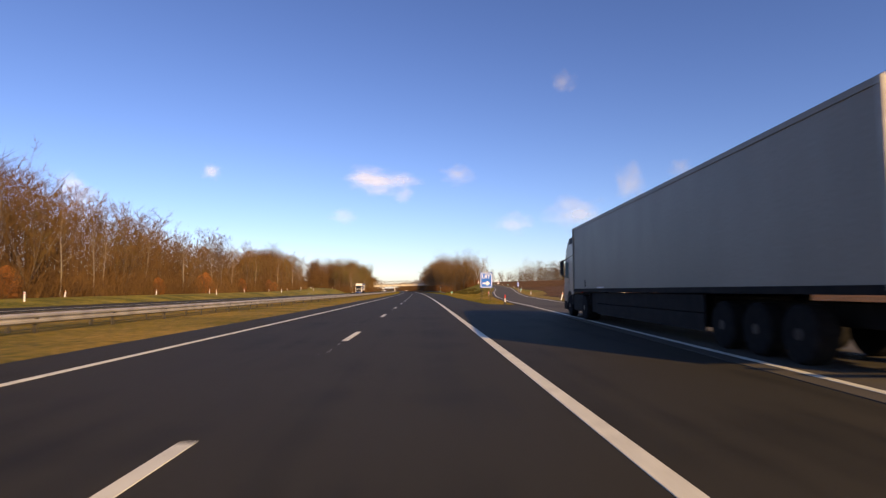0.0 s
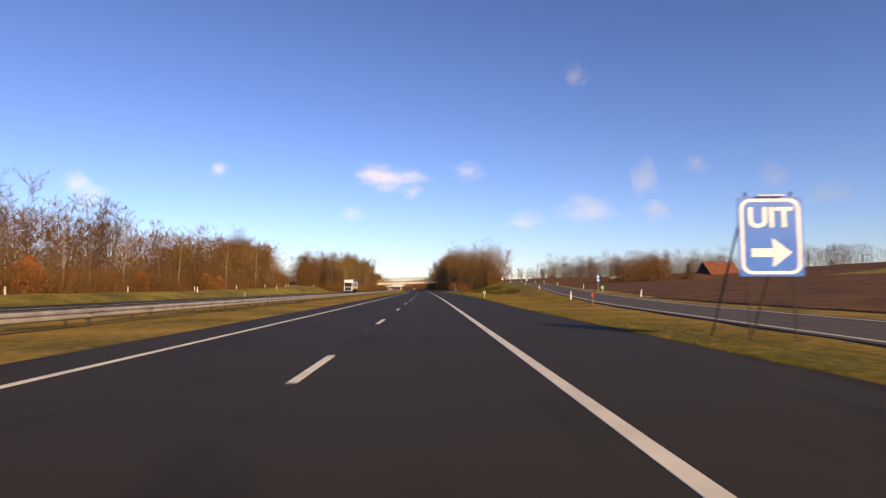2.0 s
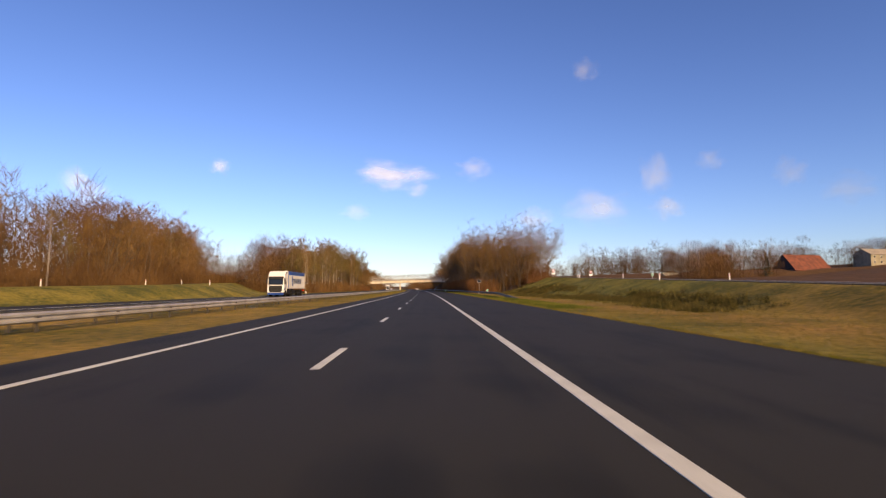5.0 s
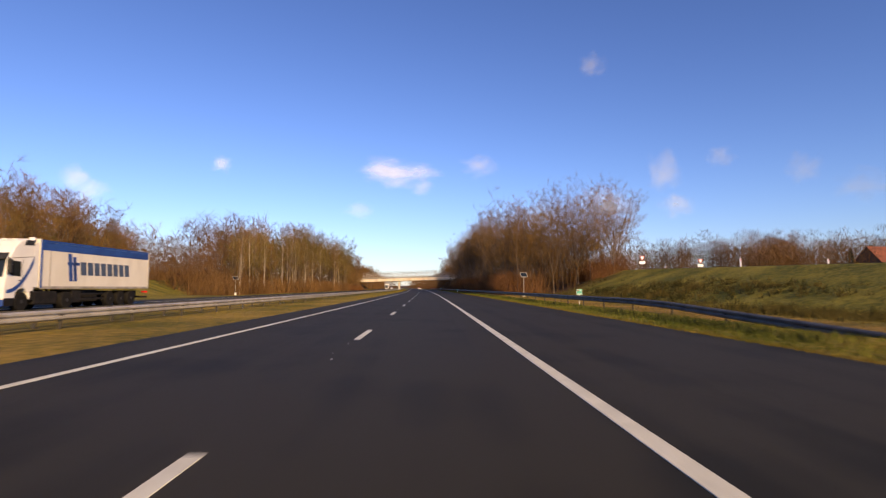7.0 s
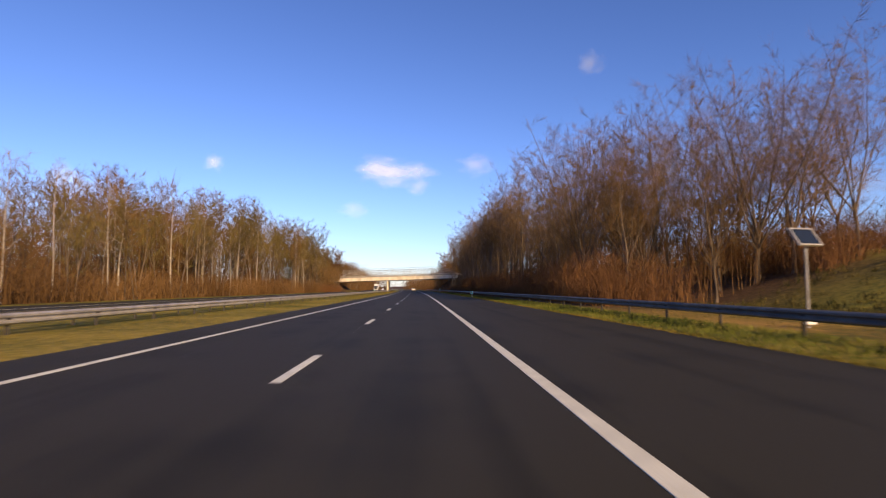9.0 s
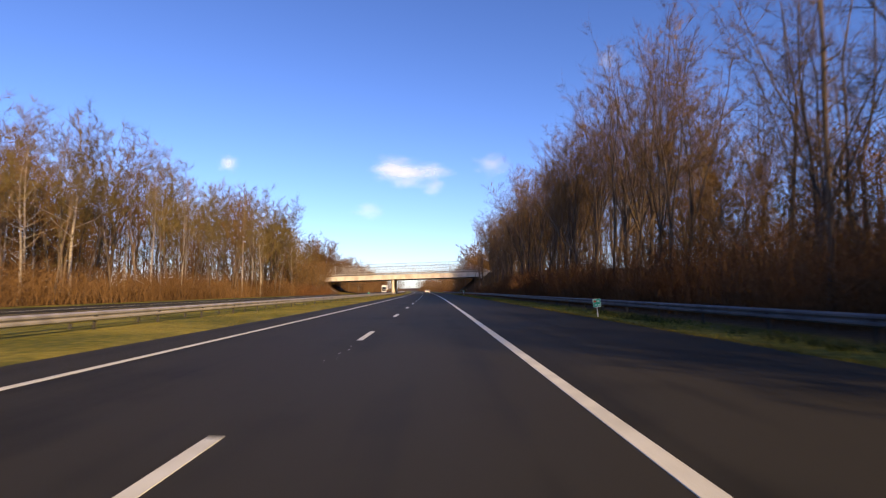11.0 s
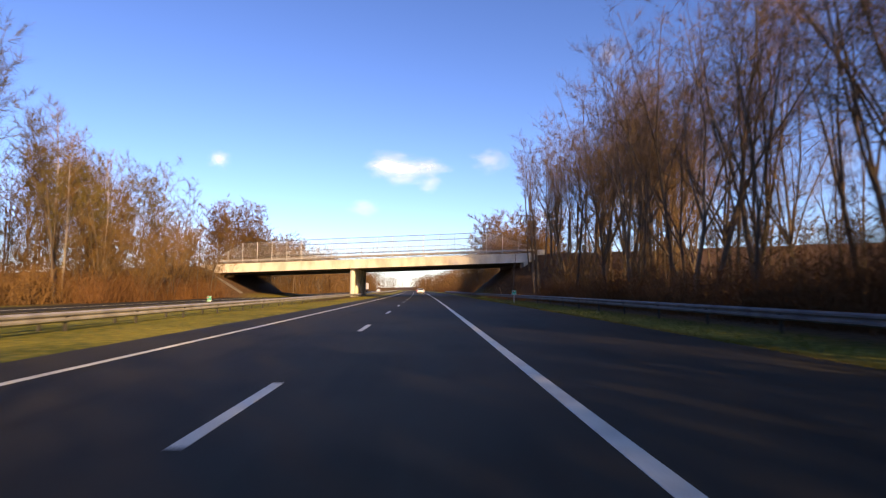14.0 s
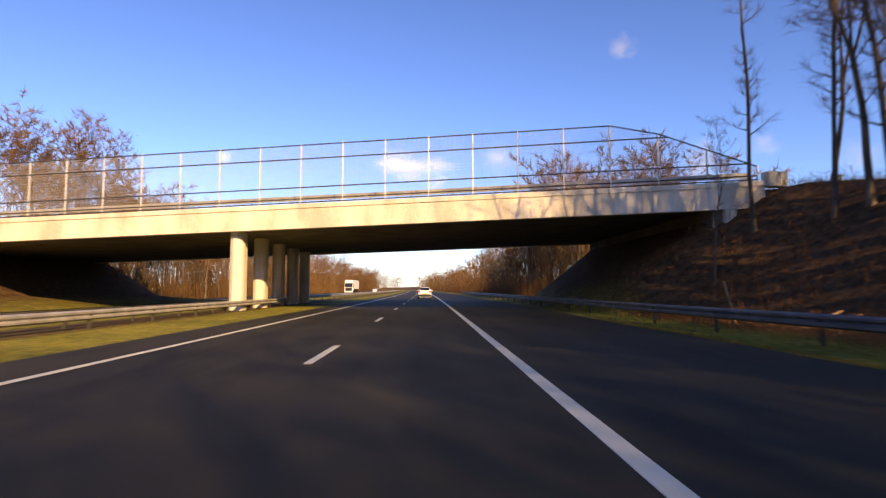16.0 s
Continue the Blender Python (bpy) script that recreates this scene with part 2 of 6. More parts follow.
def sweep(name, ss, profile, mat, closed=False, parent=None, label="", smooth=False):
    """profile(s) gives points (o, z) across; skinned along s."""
    verts, faces, uv = [], [], []
    k = len(profile(ss[0]))
    for s in ss:
        for o, z in profile(s):
            verts.append(P(s, o, z))
            uv.append((o, s))
    for i in range(len(ss) - 1):
        for j in range(k if closed else k - 1):
            a, b = i * k + j, i * k + (j + 1) % k
            faces.append((a, b, b + k, a + k))
    if closed:
        faces.append(tuple(range(k))[::-1])
        faces.append(tuple((len(ss) - 1) * k + j for j in range(k)))
    me = data(name, verts, faces, smooth)
    lay = me.uv_layers.new(name="track")
    idx = np.zeros(len(me.loops), dtype=np.int32)
    me.loops.foreach_get("vertex_index", idx)
    lay.data.foreach_set("uv", np.array(uv, dtype=np.float32)[idx].ravel())
    return link(name, me, mat, parent, label)


def lerp(x, xs, ys):
    return float(np.interp(x, xs, ys))


# ---- the plan, in (s, o) ----
def slip_left(s):
    """Left edge line of the exit slip road."""
    return lerp(s, (-60, -20, 7, 25, 45, 57, 94, 130, 163, 197, 230, 270, 330, 400, 470), (1.9, 3.2, 5.5, 6.9, 8.5, 9.2, 12.8, 17.4, 22.8, 27.5, 30.5, 32.5, 40, 54, 70))


def slip_z(s):
    return lerp(s, (60, 90, 100, 115, 135, 165, 200, 270, 330, 420, 470), (0, 0.10, 0.20, 0.42, 0.82, 1.45, 2.25, 3.9, 5.2, 6.4, 6.6))


def shoulder(s):
    """Right edge of the main carriageway."""
    if s < 46:
        return slip_left(s) - 0.45
    return lerp(s, (46, 49, 90, 120, 150), (slip_left(46) - 0.45, 5.7, 5.7, 6.6, 7.0))


def deck_z(o):
    """Underside of the viaduct."""
    return 4.82 + 0.030 * o


SKEW, DECK_WIDE, BEAM = -0.15, 22.0, 1.38


def near_edge(o):
    """The viaduct crosses slightly askew: s of its near face."""
    return 466.0 + SKEW * o


LEFT_S, LEFT_O = (-100, 225, 262, 300, 340, 400), (-36, -37, -47.5, -59.5, -71, -88)


def ground_z(s, o):
    base = 0.0
    if o > 24:
        base = 0.048 * (o - 24)
    if o > 160:
        base = 6.53 + 0.030 * (min(o, 300) - 160) + 0.008 * max(0, o - 300)
    if o > 215:
        base += 0.10 * (min(o, 290) - 215)
    z = base
    if -6.95 < o < shoulder(s) - 1.0:
        return -0.10
    if o >= 0 and o < shoulder(s) + 0.4 or -7.4 < o < 0:
        return -0.02
    if -28.3 < o < -16.3:
        z = -0.10
    elif -29 < o < -15.3:
        z = -0.02
    # slip road embankment on the right
    c = slip_left(s) + 2.9
    d = abs(o - c)
    if s > 20:
        if d < 3.3:
            z = max(slip_z(s), 0) - 0.10
        elif s > 62:
            z = max(z, slip_z(s) - 0.06 - max(0.0, d - 4.6) * (0.34 if o < c else 0.3))
    elif o >= c - 3.3 and o < c + 3.3:
        z = -0.10
    if 6 <= o and s < 48 and o < c:
        z = -0.10
    # slip road of the other carriageway on the left
    if -100 < s < 400 and o < -27:
        c = lerp(s, LEFT_S, LEFT_O)
        top = lerp(s, (-60, 40, 150, 230, 262, 300, 340, 400), (0.1, 0.35, 0.85, 1.9, 2.3, 2.7, 3.2, 3.2))
        d = abs(o - c)
        z = max(z, top - max(0.0, d - 4.0) * 0.36)
    # embankments of the viaduct
    if 425 < s < 530:
        ds = max(0.0, abs(s - near_edge(o) - DECK_WIDE / 2) - DECK_WIDE / 2 - (0.3 if o > 0 else 2.4))
        if o > 8.4:
            z = max(z, min(deck_z(o) + 1.2 - 0.03, (o - lerp(s, (461, 465), (10.8, 8.8))) * 0.82) - ds * (0.42 if s > 470 else 0.22))
        if o < -27:
            z = max(z, min(deck_z(o) + 1.2 - 0.03, (-27 - o) * 0.62) - ds * 0.42)
    return z


def left_edge(s):
    """Edge of the wood behind the left bank."""
    return lerp(s, (225, 262, 300, 340, 400), (-46, -56, -68, -80, -97))


def cover(s, o):
    """1 where leaf litter under the trees, 0 where grass."""
    v = 0.0
    if s > 272:
        v = max(v, lerp(o, (8.5, 11.0), (0, 1)) * lerp(s, (272, 284), (0, 1)) * lerp(o, (slip_left(s) - 5, slip_left(s) - 2), (1, 0) if s < 325 else (1, 1)))
    back = left_edge(s)
    v = max(v, lerp(o, (-125, -105, back - 1, back + 3), (0, 1, 1, 0)))
    if s > 268:
        v = max(v, lerp(o, (-33, -30), (1, 0)) * lerp(s - 1.95 * abs(o), (208, 222), (0, 1)))
    if s > 415:
        v = max(v, lerp(o, (-28.2, -27), (1, 0)) * lerp(s, (415, 430), (0, 1)))
        v = max(v, lerp(o, (-13, -12.4, -10.4, -9.9), (0, 0.9, 0.9, 0)) * lerp(s, (430, 445), (0, 1)))
    return v


def lush(s, o):
    """Greener grass along the shaded stretch and on the left bank."""
    v = lerp(s, (190, 330), (0.25, 1.0))
    if 0 < o - shoulder(s) < 3 and s > 46:
        v = max(v, lerp(o - shoulder(s), (0.3, 2.6), (0.75, 0.25)))
    if o < -27:
        v = max(v, 0.75)
    if o > 8 and 150 < s < 285:
        a = shoulder(s)
        v = max(v, lerp(o - a, (6.0, 9.0), (0.0, 0.95)) * lerp(s, (150, 190), (0, 1)))
        v *= lerp(o - a, (3.0, 4.2, 6.2, 8.0), (1, 0.1, 0.1, 1))
    return v


def ground():
    ss = steps(-160, 20, 12)[:-1] + steps(20, 520, 2.5)[:-1] + steps(520, 900, 15)[:-1] + steps(900, 2400, 150)
    oo = [-1500, -700, -350, -200, -130, -95] + steps(-80, -30, 2.0) + [-29.05, -28.5, -28.2, -22, -16.4, -16.2, -15.25, -13, -12.4, -11, -10.4, -9.9, -9, -7.45, -7.3, -7.0, -6.9, -3, 0, 2, 3, 4, 4.6, 5.2, 5.6]
    oo += steps(6.0, 9, 0.3) + steps(9.6, 46, 0.8) + steps(48, 100, 4) + [115, 135, 160, 200, 250, 300, 400, 600, 900, 1500]
    verts = [P(s, o, ground_z(s, o)) for s in ss for o in oo]
    n = len(oo)
    faces = [(i * n + j, i * n + j + 1, (i + 1) * n + j + 1, (i + 1) * n + j) for i in range(len(ss) - 1) for j in range(n - 1)]
    me = data("ground", verts, faces, True)
    at = me.attributes.new("cover", "FLOAT", "POINT")
    at.data.foreach_set("value", [cover(s, o) for s in ss for o in oo])
    at = me.attributes.new("lush", "FLOAT", "POINT")
    at.data.foreach_set("value", [lush(s, o) for s in ss for o in oo])
    tagged(link("ground", me, GROUND), "short winter grass, yellow-green, with leaf litter under the trees", "ground", kind="structure")


ground()
along = steps(-120, 45, 5)[:-1] + [45, 46, 46.6, 47.3, 48, 49] + steps(52, 900, 8)
road = sweep("road", along, lambda s: [(-7.2, -0.12), (-7.15, 0.0), (-1.9, 0.0), (shoulder(s) - 0.05, 0.0), (shoulder(s), -0.12)], ASPHALT)
tagged(road, "dark grey asphalt motorway carriageway with two lanes", "road", kind="structure")
slip = sweep("slip_road", steps(-60, 470, 5), lambda s: [(slip_left(s) - 0.45, slip_z(s) - 0.12), (slip_left(s) - 0.44, slip_z(s)), (slip_left(s) + 2.5, slip_z(s)), (slip_left(s) + 6.0, slip_z(s)), (slip_left(s) + 6.05, slip_z(s) - 0.12)], OLD_ASPHALT)
tagged(slip, "worn grey asphalt exit road climbing a bank", "road", kind="structure")
opposite = sweep("opposite_road", steps(-120, 900, 10), lambda s: [(-28.6, -0.12), (-28.55, 0.0), (-22, 0.0), (-16.05, 0.0), (-16.0, -0.12)], ASPHALT)
tagged(opposite, "dark grey asphalt of the opposite carriageway", "road", kind="structure")


def line(s0, s1, off, w, zf=lambda s: 0.0, step=8, label="white painted road line"):
    ob = sweep("road_line", steps(s0, s1, step), lambda s: [(off(s) - w / 2, zf(s) + 0.002), (off(s) - w / 2 + 0.004, zf(s) + 0.007), (off(s) + w / 2 - 0.004, zf(s) + 0.007), (off(s) + w / 2, zf(s) + 0.002)], PAINT)
    return tagged(ob, label, "road marking", kind="structure")


line(-120, 900, lambda s: 1.5, 0.20, label="broad unbroken white edge line")
line(-120, 900, lambda s: -5.55, 0.16, label="unbroken white edge line beside the median")
line(-60, 460, lambda s: slip_left(s), 0.16, slip_z, 4, "white left edge line of the exit road")
line(-60, 460, lambda s: slip_left(s) + 5.3, 0.16, slip_z, 4, "white right edge line of the exit road")
line(-120, 900, lambda s: -17.0, 0.16, label="white edge line of the opposite carriageway")
line(-120, 900, lambda s: -24.4, 0.16, label="white edge line of the opposite carriageway")
DASH = 1.376
dash0 = None
for k in range(-6, 72):
    s = DASH + 12 * k
    if dash0 is None:
        dash0 = tagged(line(s, s + 3, lambda s: -2.0, 0.15, step=3, label="short white lane dash"), group="lane dashes")
        dash0.name = "lane_dash"
        inv = M(s, 0).inverted()
    else:
        copy_thing(dash0, M(s, 0) @ inv)


# ---- guard rails ----
def guard_rail(s0, s1, off, side, label, gap=4.0, sink=0.0, top=0.70, steel=None):
    """W-shaped beam on posts; side is where the traffic passes."""
    rail = tagged(new("guard_rail"), label, "guard rail")

    def zt(s):
        return top - (lerp(s, (s0, s0 + sink), (0.62, 0)) if sink else 0)

    w = [(0.0, 0.0), (0.03, -0.015), (0.075, -0.05), (0.075, -0.10), (0.02, -0.14), (0.02, -0.17), (0.075, -0.21), (0.075, -0.26), (0.03, -0.295), (0.0, -0.31)]
    prof = [(a * side, b) for a, b in w] + [(a * side - 0.006 * side, b) for a, b in w[::-1]]
    sweep("beam", steps(s0, s1, 8 if not sink else 4), lambda s: [(off(s) + a, zt(s) + b) for a, b in prof], steel or STEEL, True, rail)
    me = None
    for s in steps(s0 + gap, s1, gap):
        if me is None:
            b = boxed(-0.055, -0.045, -0.05, 0.05, -0.05, 0.66)
            box(b, -0.045, 0.0, -0.055, -0.045, -0.05, 0.66)
            box(b, -0.045, 0.0, 0.045, 0.055, -0.05, 0.66)
            box(b, -0.05, 0.03, -0.09, 0.09, 0.46, 0.62)
            # shade behind the beam is painted in through the dark POST colour
            ob = part("post", b, POST, rail)
            me = ob.data
        else:
            ob = new("post", me)
            ob.parent = rail
        ob.matrix_basis = M(s, off(s), zt(s) - 0.70, 0 if side > 0 else 180)
    return rail


guard_rail(-40, 478, lambda s: lerp(s, (200, 380), (-11.2, -10.6)), 1, "galvanised steel crash barrier beam on posts in the median grass", top=0.58)
guard_rail(-40, 478, lambda s: lerp(s, (200, 380), (-12.0, -11.4)), -1, "galvanised steel crash barrier beam beside the opposite carriageway", top=0.58)
guard_rail(487, 760, lambda s: -11, 1, "galvanised steel crash barrier beyond the viaduct")
# this barrier's shaded face is given as darker steel
guard_rail(204, 560, lambda s: lerp(s, (204, 225, 425, 455), (10.8, 9.7, 9.7, 8.1)), -1, "shade-darkened steel crash barrier in the verge grass before the wood", sink=14, steel=SHADED_STEEL)


# ---- viaduct ----
def viaduct():
    via = tagged(new("viaduct"), "pale concrete road viaduct with a tall mesh fence, crossing the motorway", "bridge")
    oL, oR = -35.5, 17.0

    def slab(name, d0, d1, z0, z1, mat, n=12, lab="", o0=oL, o1=oR):
        """A beam along the deck, d0 to d1 metres in from the near face."""
        bm = bmesh.new()
        rows = []
        for i in range(n + 1):
            o = o0 + (o1 - o0) * i / n
            rows.append([bm.verts.new(P(near_edge(o) + d, o, deck_z(o) + z)) for d, z in ((d0, z0), (d0, z1), (d1, z1), (d1, z0))])
        for p, q in zip(rows, rows[1:]):
            for j in range(4):
                bm.faces.new((p[j], p[(j + 1) % 4], q[(j + 1) % 4], q[j]))
        bm.faces.new(rows[0])
        bm.faces.new(rows[-1][::-1])
        bmesh.ops.recalc_face_normals(bm, faces=bm.faces)
        return part(name, bm, mat, via, lab)

    W = DECK_WIDE
    slab("deck", 0.52, W - 0.52, 0.06, 1.0, SHADED_CONCRETE, lab="concrete deck underside, coloured dark for its shade")
    slab("fascia", 0.0, 0.5, 0.0, BEAM - 0.26, CONCRETE, lab="sunlit pale concrete edge beam")
    slab("fascia", W - 0.5, W, 0.0, BEAM - 0.26, CONCRETE)
    slab("parapet_kerb", -0.06, 0.56, BEAM - 0.255, BEAM, CONCRETE, lab="pale concrete kerb capping the edge beam")
    slab("parapet_kerb", W - 0.56, W + 0.06, BEAM - 0.255, BEAM, CONCRETE)
    for d in (1.5, W - 1.5):
        slab("deck_rail", d - 0.04, d + 0.04, BEAM + 0.42, BEAM + 0.70, STEEL, lab="steel crash rail on the deck")
        for i in range(22):
            o = oL + 1.2 + i * 2.38
            b = boxed(-0.04, 0.04, -0.03, 0.03, 0.0, BEAM - 0.3, 0.004)
            part("deck_rail_post", b, STEEL, via).matrix_basis = M(near_edge(o) + d + 0.07, o, deck_z(o) + 1.0)
    # a row of five oblong columns with rounded ends in the median
    w, ln = 0.40, 0.70
    for k in range(5):
        s0, o0 = 468.3 + 4.4 * k, -11.12
        bm = bmesh.new()
        pts = []
        for i in range(12):
            a = math.pi * (i // 6) + math.pi * (i % 6) / 5
            pts.append((s0 + ln - math.copysign(1, 5.5 - i) * (ln - w) - w * math.sin(a), o0 - w * math.cos(a)))
        lo = [bm.verts.new(P(s, o, -0.15)) for s, o in pts]
        hi = [bm.verts.new(P(s, o, deck_z(o) + 0.09)) for s, o in pts]
        bm.faces.new(lo)
        bm.faces.new(hi[::-1])
        for i in range(len(pts)):
            j = (i + 1) % len(pts)
            bm.faces.new((lo[i], lo[j], hi[j], hi[i]))
        bmesh.ops.recalc_face_normals(bm, faces=bm.faces)
        part("column", bm, CONCRETE, via, "oblong pale concrete column")
    # banked ends: paved slope on the far side, and abutment walls, in shade-darkened grey
    for o0, o1, sg in ((8.8, 15.4, 1), (-27.2, -34.2, -1)):
        def corner(o, d, z):
            return P(near_edge(o) + d, o, z)
        rise = abs(o1 - o0) * 0.62
        if sg < 0:
            bm = bmesh.new()
            q = [corner(o0, -2.2, 0.02), corner(o0, W - 0.4, 0.02), corner(o1, W - 0.4, rise + 0.02), corner(o1, -2.2, rise + 0.02)]
            up = [bm.verts.new(v + Vector((0, 0, 0.08))) for v in q]
            dn = [bm.verts.new(v - Vector((0, 0, 0.5))) for v in q]
            bm.faces.new(up)
            bm.faces.new(dn[::-1])
            for i in range(4):
                bm.faces.new((up[i], dn[i], dn[(i + 1) % 4], up[(i + 1) % 4]))
            bmesh.ops.recalc_face_normals(bm, faces=bm.faces)
            part("slope_paving", bm, SHADED_CONCRETE, via)
        bm = bmesh.new()
        oa, ob_ = sorted((o1 - sg * 0.8, o1 + sg * 1.2))
        rows = [corner(o, d, z) for z in (rise * 0.6, deck_z(o1) + 0.05) for d, o in ((0.3, oa), (0.3, ob_), (W - 0.3, ob_), (W - 0.3, oa))]
        vs = [bm.verts.new(v) for v in rows]
        for f in ((0, 1, 2, 3), (4, 7, 6, 5), (0, 4, 5, 1), (1, 5, 6, 2), (2, 6, 7, 3), (3, 7, 4, 0)):
            bm.faces.new([vs[i] for i in f])
        bmesh.ops.recalc_face_normals(bm, faces=bm.faces)
        part("abutment", bm, SHADED_CONCRETE, via)
        # the short wing wall that carries the edge beam into the bank
        slab("wing_wall", 0.02, 0.48, -0.9, -0.004, CONCRETE, 2, "", *sorted((o1 - sg * 0.3, o1 + sg * 0.25)))
    b = bmesh.new()
    box(b, -0.55, 0.55, -0.1, 0.50, -0.05, 0.72, 0.05)
    part("end_block", b, CONCRETE, via, "pale concrete block at the parapet's end").matrix_basis = M(near_edge(17.6), 17.6, deck_z(17.6) + BEAM - 0.28, 5)
    return via


FENCE = surface("pale galvanised fence", (0.50, 0.48, 0.43), (0.68, 0.65, 0.58), 1.5, 40, 0.5, 0.15, 0.04)


def mesh_fence(inset, o0, n, label, h=3.4):
    """Tall wire-mesh fence in n bays between posts, with five rails; its top slopes down over the last bays at both ends."""
    f = tagged(new("mesh_fence"), label, "fence")
    bay, dy, dz = 2.4, 2.4 * SKEW, 2.4 * 0.030
    o1 = o0 + n * bay

    def high(o):
        return h * lerp(o, (o0, o0 + 5.0, o1 - 6.2, o1), (0.28, 1, 1, 0.24))

    b = boxed(-0.035, 0.035, -0.045, 0.045, 0, h + 0.04, 0.008)
    box(b, -0.09, 0.09, -0.09, 0.09, 0, 0.02)
    post = part("post", b, FENCE, f)
    rails, panels = {}, {}
    for i in range(n + 1):
        o = o0 + i * bay
        m = M(near_edge(o) + inset, o, deck_z(o) + BEAM)
        hl, hr = high(o), high(o + bay)
        ob = post if i == 0 else new("post", post.data)
        ob.parent, ob.matrix_basis = f, m @ Matrix.Diagonal((1, 1, hl / h, 1))
        if i == n:
            break
        for za, zb in ((0.10, 0.10), (0.30, 0.30), (0.95, 0.95), (h - 0.82, h - 0.82), (hl - 0.03, hr - 0.03)):
            if zb > max(hl, hr) - 0.02 or za > max(hl, hr) - 0.02:
                continue
            # a level rail that meets the sloping top ends there
            f0, f1 = 0.0, 1.0
            if abs(hl - hr) > 0.01 and za == zb:
                x = (za - hl) / (hr - hl)
                if hr > hl and 0 < x < 1:
                    f0 = x
                if hr < hl and 0 < x < 1:
                    f1 = x
            key = (round(zb - za, 3), round(f0, 3), round(f1, 3))
            if key not in rails:
                ob = part("rail", rod(bmesh.new(), (bay * f0 + 0.02, -0.06 + dy * f0, dz * f0), (bay * f1 - 0.02, -0.06 + dy * f1, dz * f1 + zb - za), 0.036, n=6), POST, f)
                rails[key] = ob.data
            else:
                ob = new("rail", rails[key])
                ob.parent = f
            ob.matrix_basis = m @ pose(0, 0, za)
        key = (round(hl, 3), round(hr, 3))
        if key not in panels:
            b = bmesh.new()
            for j in range(1, 34):
                g = j / 34
                rod(b, (bay * g, -0.05 + dy * g, 0.12 + dz * g), (bay * g, -0.05 + dy * g, hl + (hr - hl) * g - 0.05 + dz * g), 0.0055, n=3)
            for j in range(1, 20):
                zz = 0.12 + (h - 0.2) * j / 20
                ga = 0.0 if zz < hl else ((zz - hl) / (hr - hl) if hr > hl else 2.0)
                gb = 1.0 if zz < hr else ((zz - hl) / (hr - hl) if hr < hl else -1.0)
                if gb - ga > 0.03:
                    rod(b, (bay * ga + 0.02, -0.056 + dy * ga, zz + dz * ga), (bay * gb - 0.02, -0.056 + dy * gb, zz + dz * gb), 0.0055, n=3)
            ob = part("wire_panel", b, FENCE, f)
            panels[key] = ob.data
        else:
            ob = new("wire_panel", panels[key])
            ob.parent = f
        tagged(ob, kind="stuff").matrix_basis = m
    return f


viaduct()
mesh_fence(0.25, -33.6, 21, "tall galvanised mesh fence on the viaduct's near edge")
mesh_fence(DECK_WIDE - 0.25, -33.6, 20, "tall galvanised mesh fence on the viaduct's far edge")


# ---- trees ----
def tubes(paths, n):
    """Tapered n-sided tubes along lists of (point, radius)."""
    verts, faces = [], []
    for path in paths:
        base = len(verts)
        for i, (p, r) in enumerate(path):
            d = ((path[i + 1][0] - p) if i + 1 < len(path) else (p - path[i - 1][0])).normalized()
            u = d.orthogonal().normalized()
            w = d.cross(u)
            for k in range(n):
                a = 2 * math.pi * k / n
                verts.append(p + (u * math.cos(a) + w * math.sin(a)) * r)
        for i in range(len(path) - 1):
            for k in range(n):
                a, b = base + i * n + k, base + i * n + (k + 1) % n
                faces.append((a, b, b + n, a + n))
    return verts, faces


def slivers(rng, starts, dirs, lengths, width):
    """One thin bent twig a start: a triangle."""
    verts, faces = [], []
    for p, d, L in zip(starts, dirs, lengths):
        u = d.cross(Vector((rng.gauss(0, 1), rng.gauss(0, 1), rng.gauss(0, 1)))).normalized() * width
        b = len(verts)
        verts += [p - u * 0.5, p + u * 0.5, p + d * L + Vector((0, 0, L * 0.12))]
        faces.append((b, b + 1, b + 2))
    return verts, faces


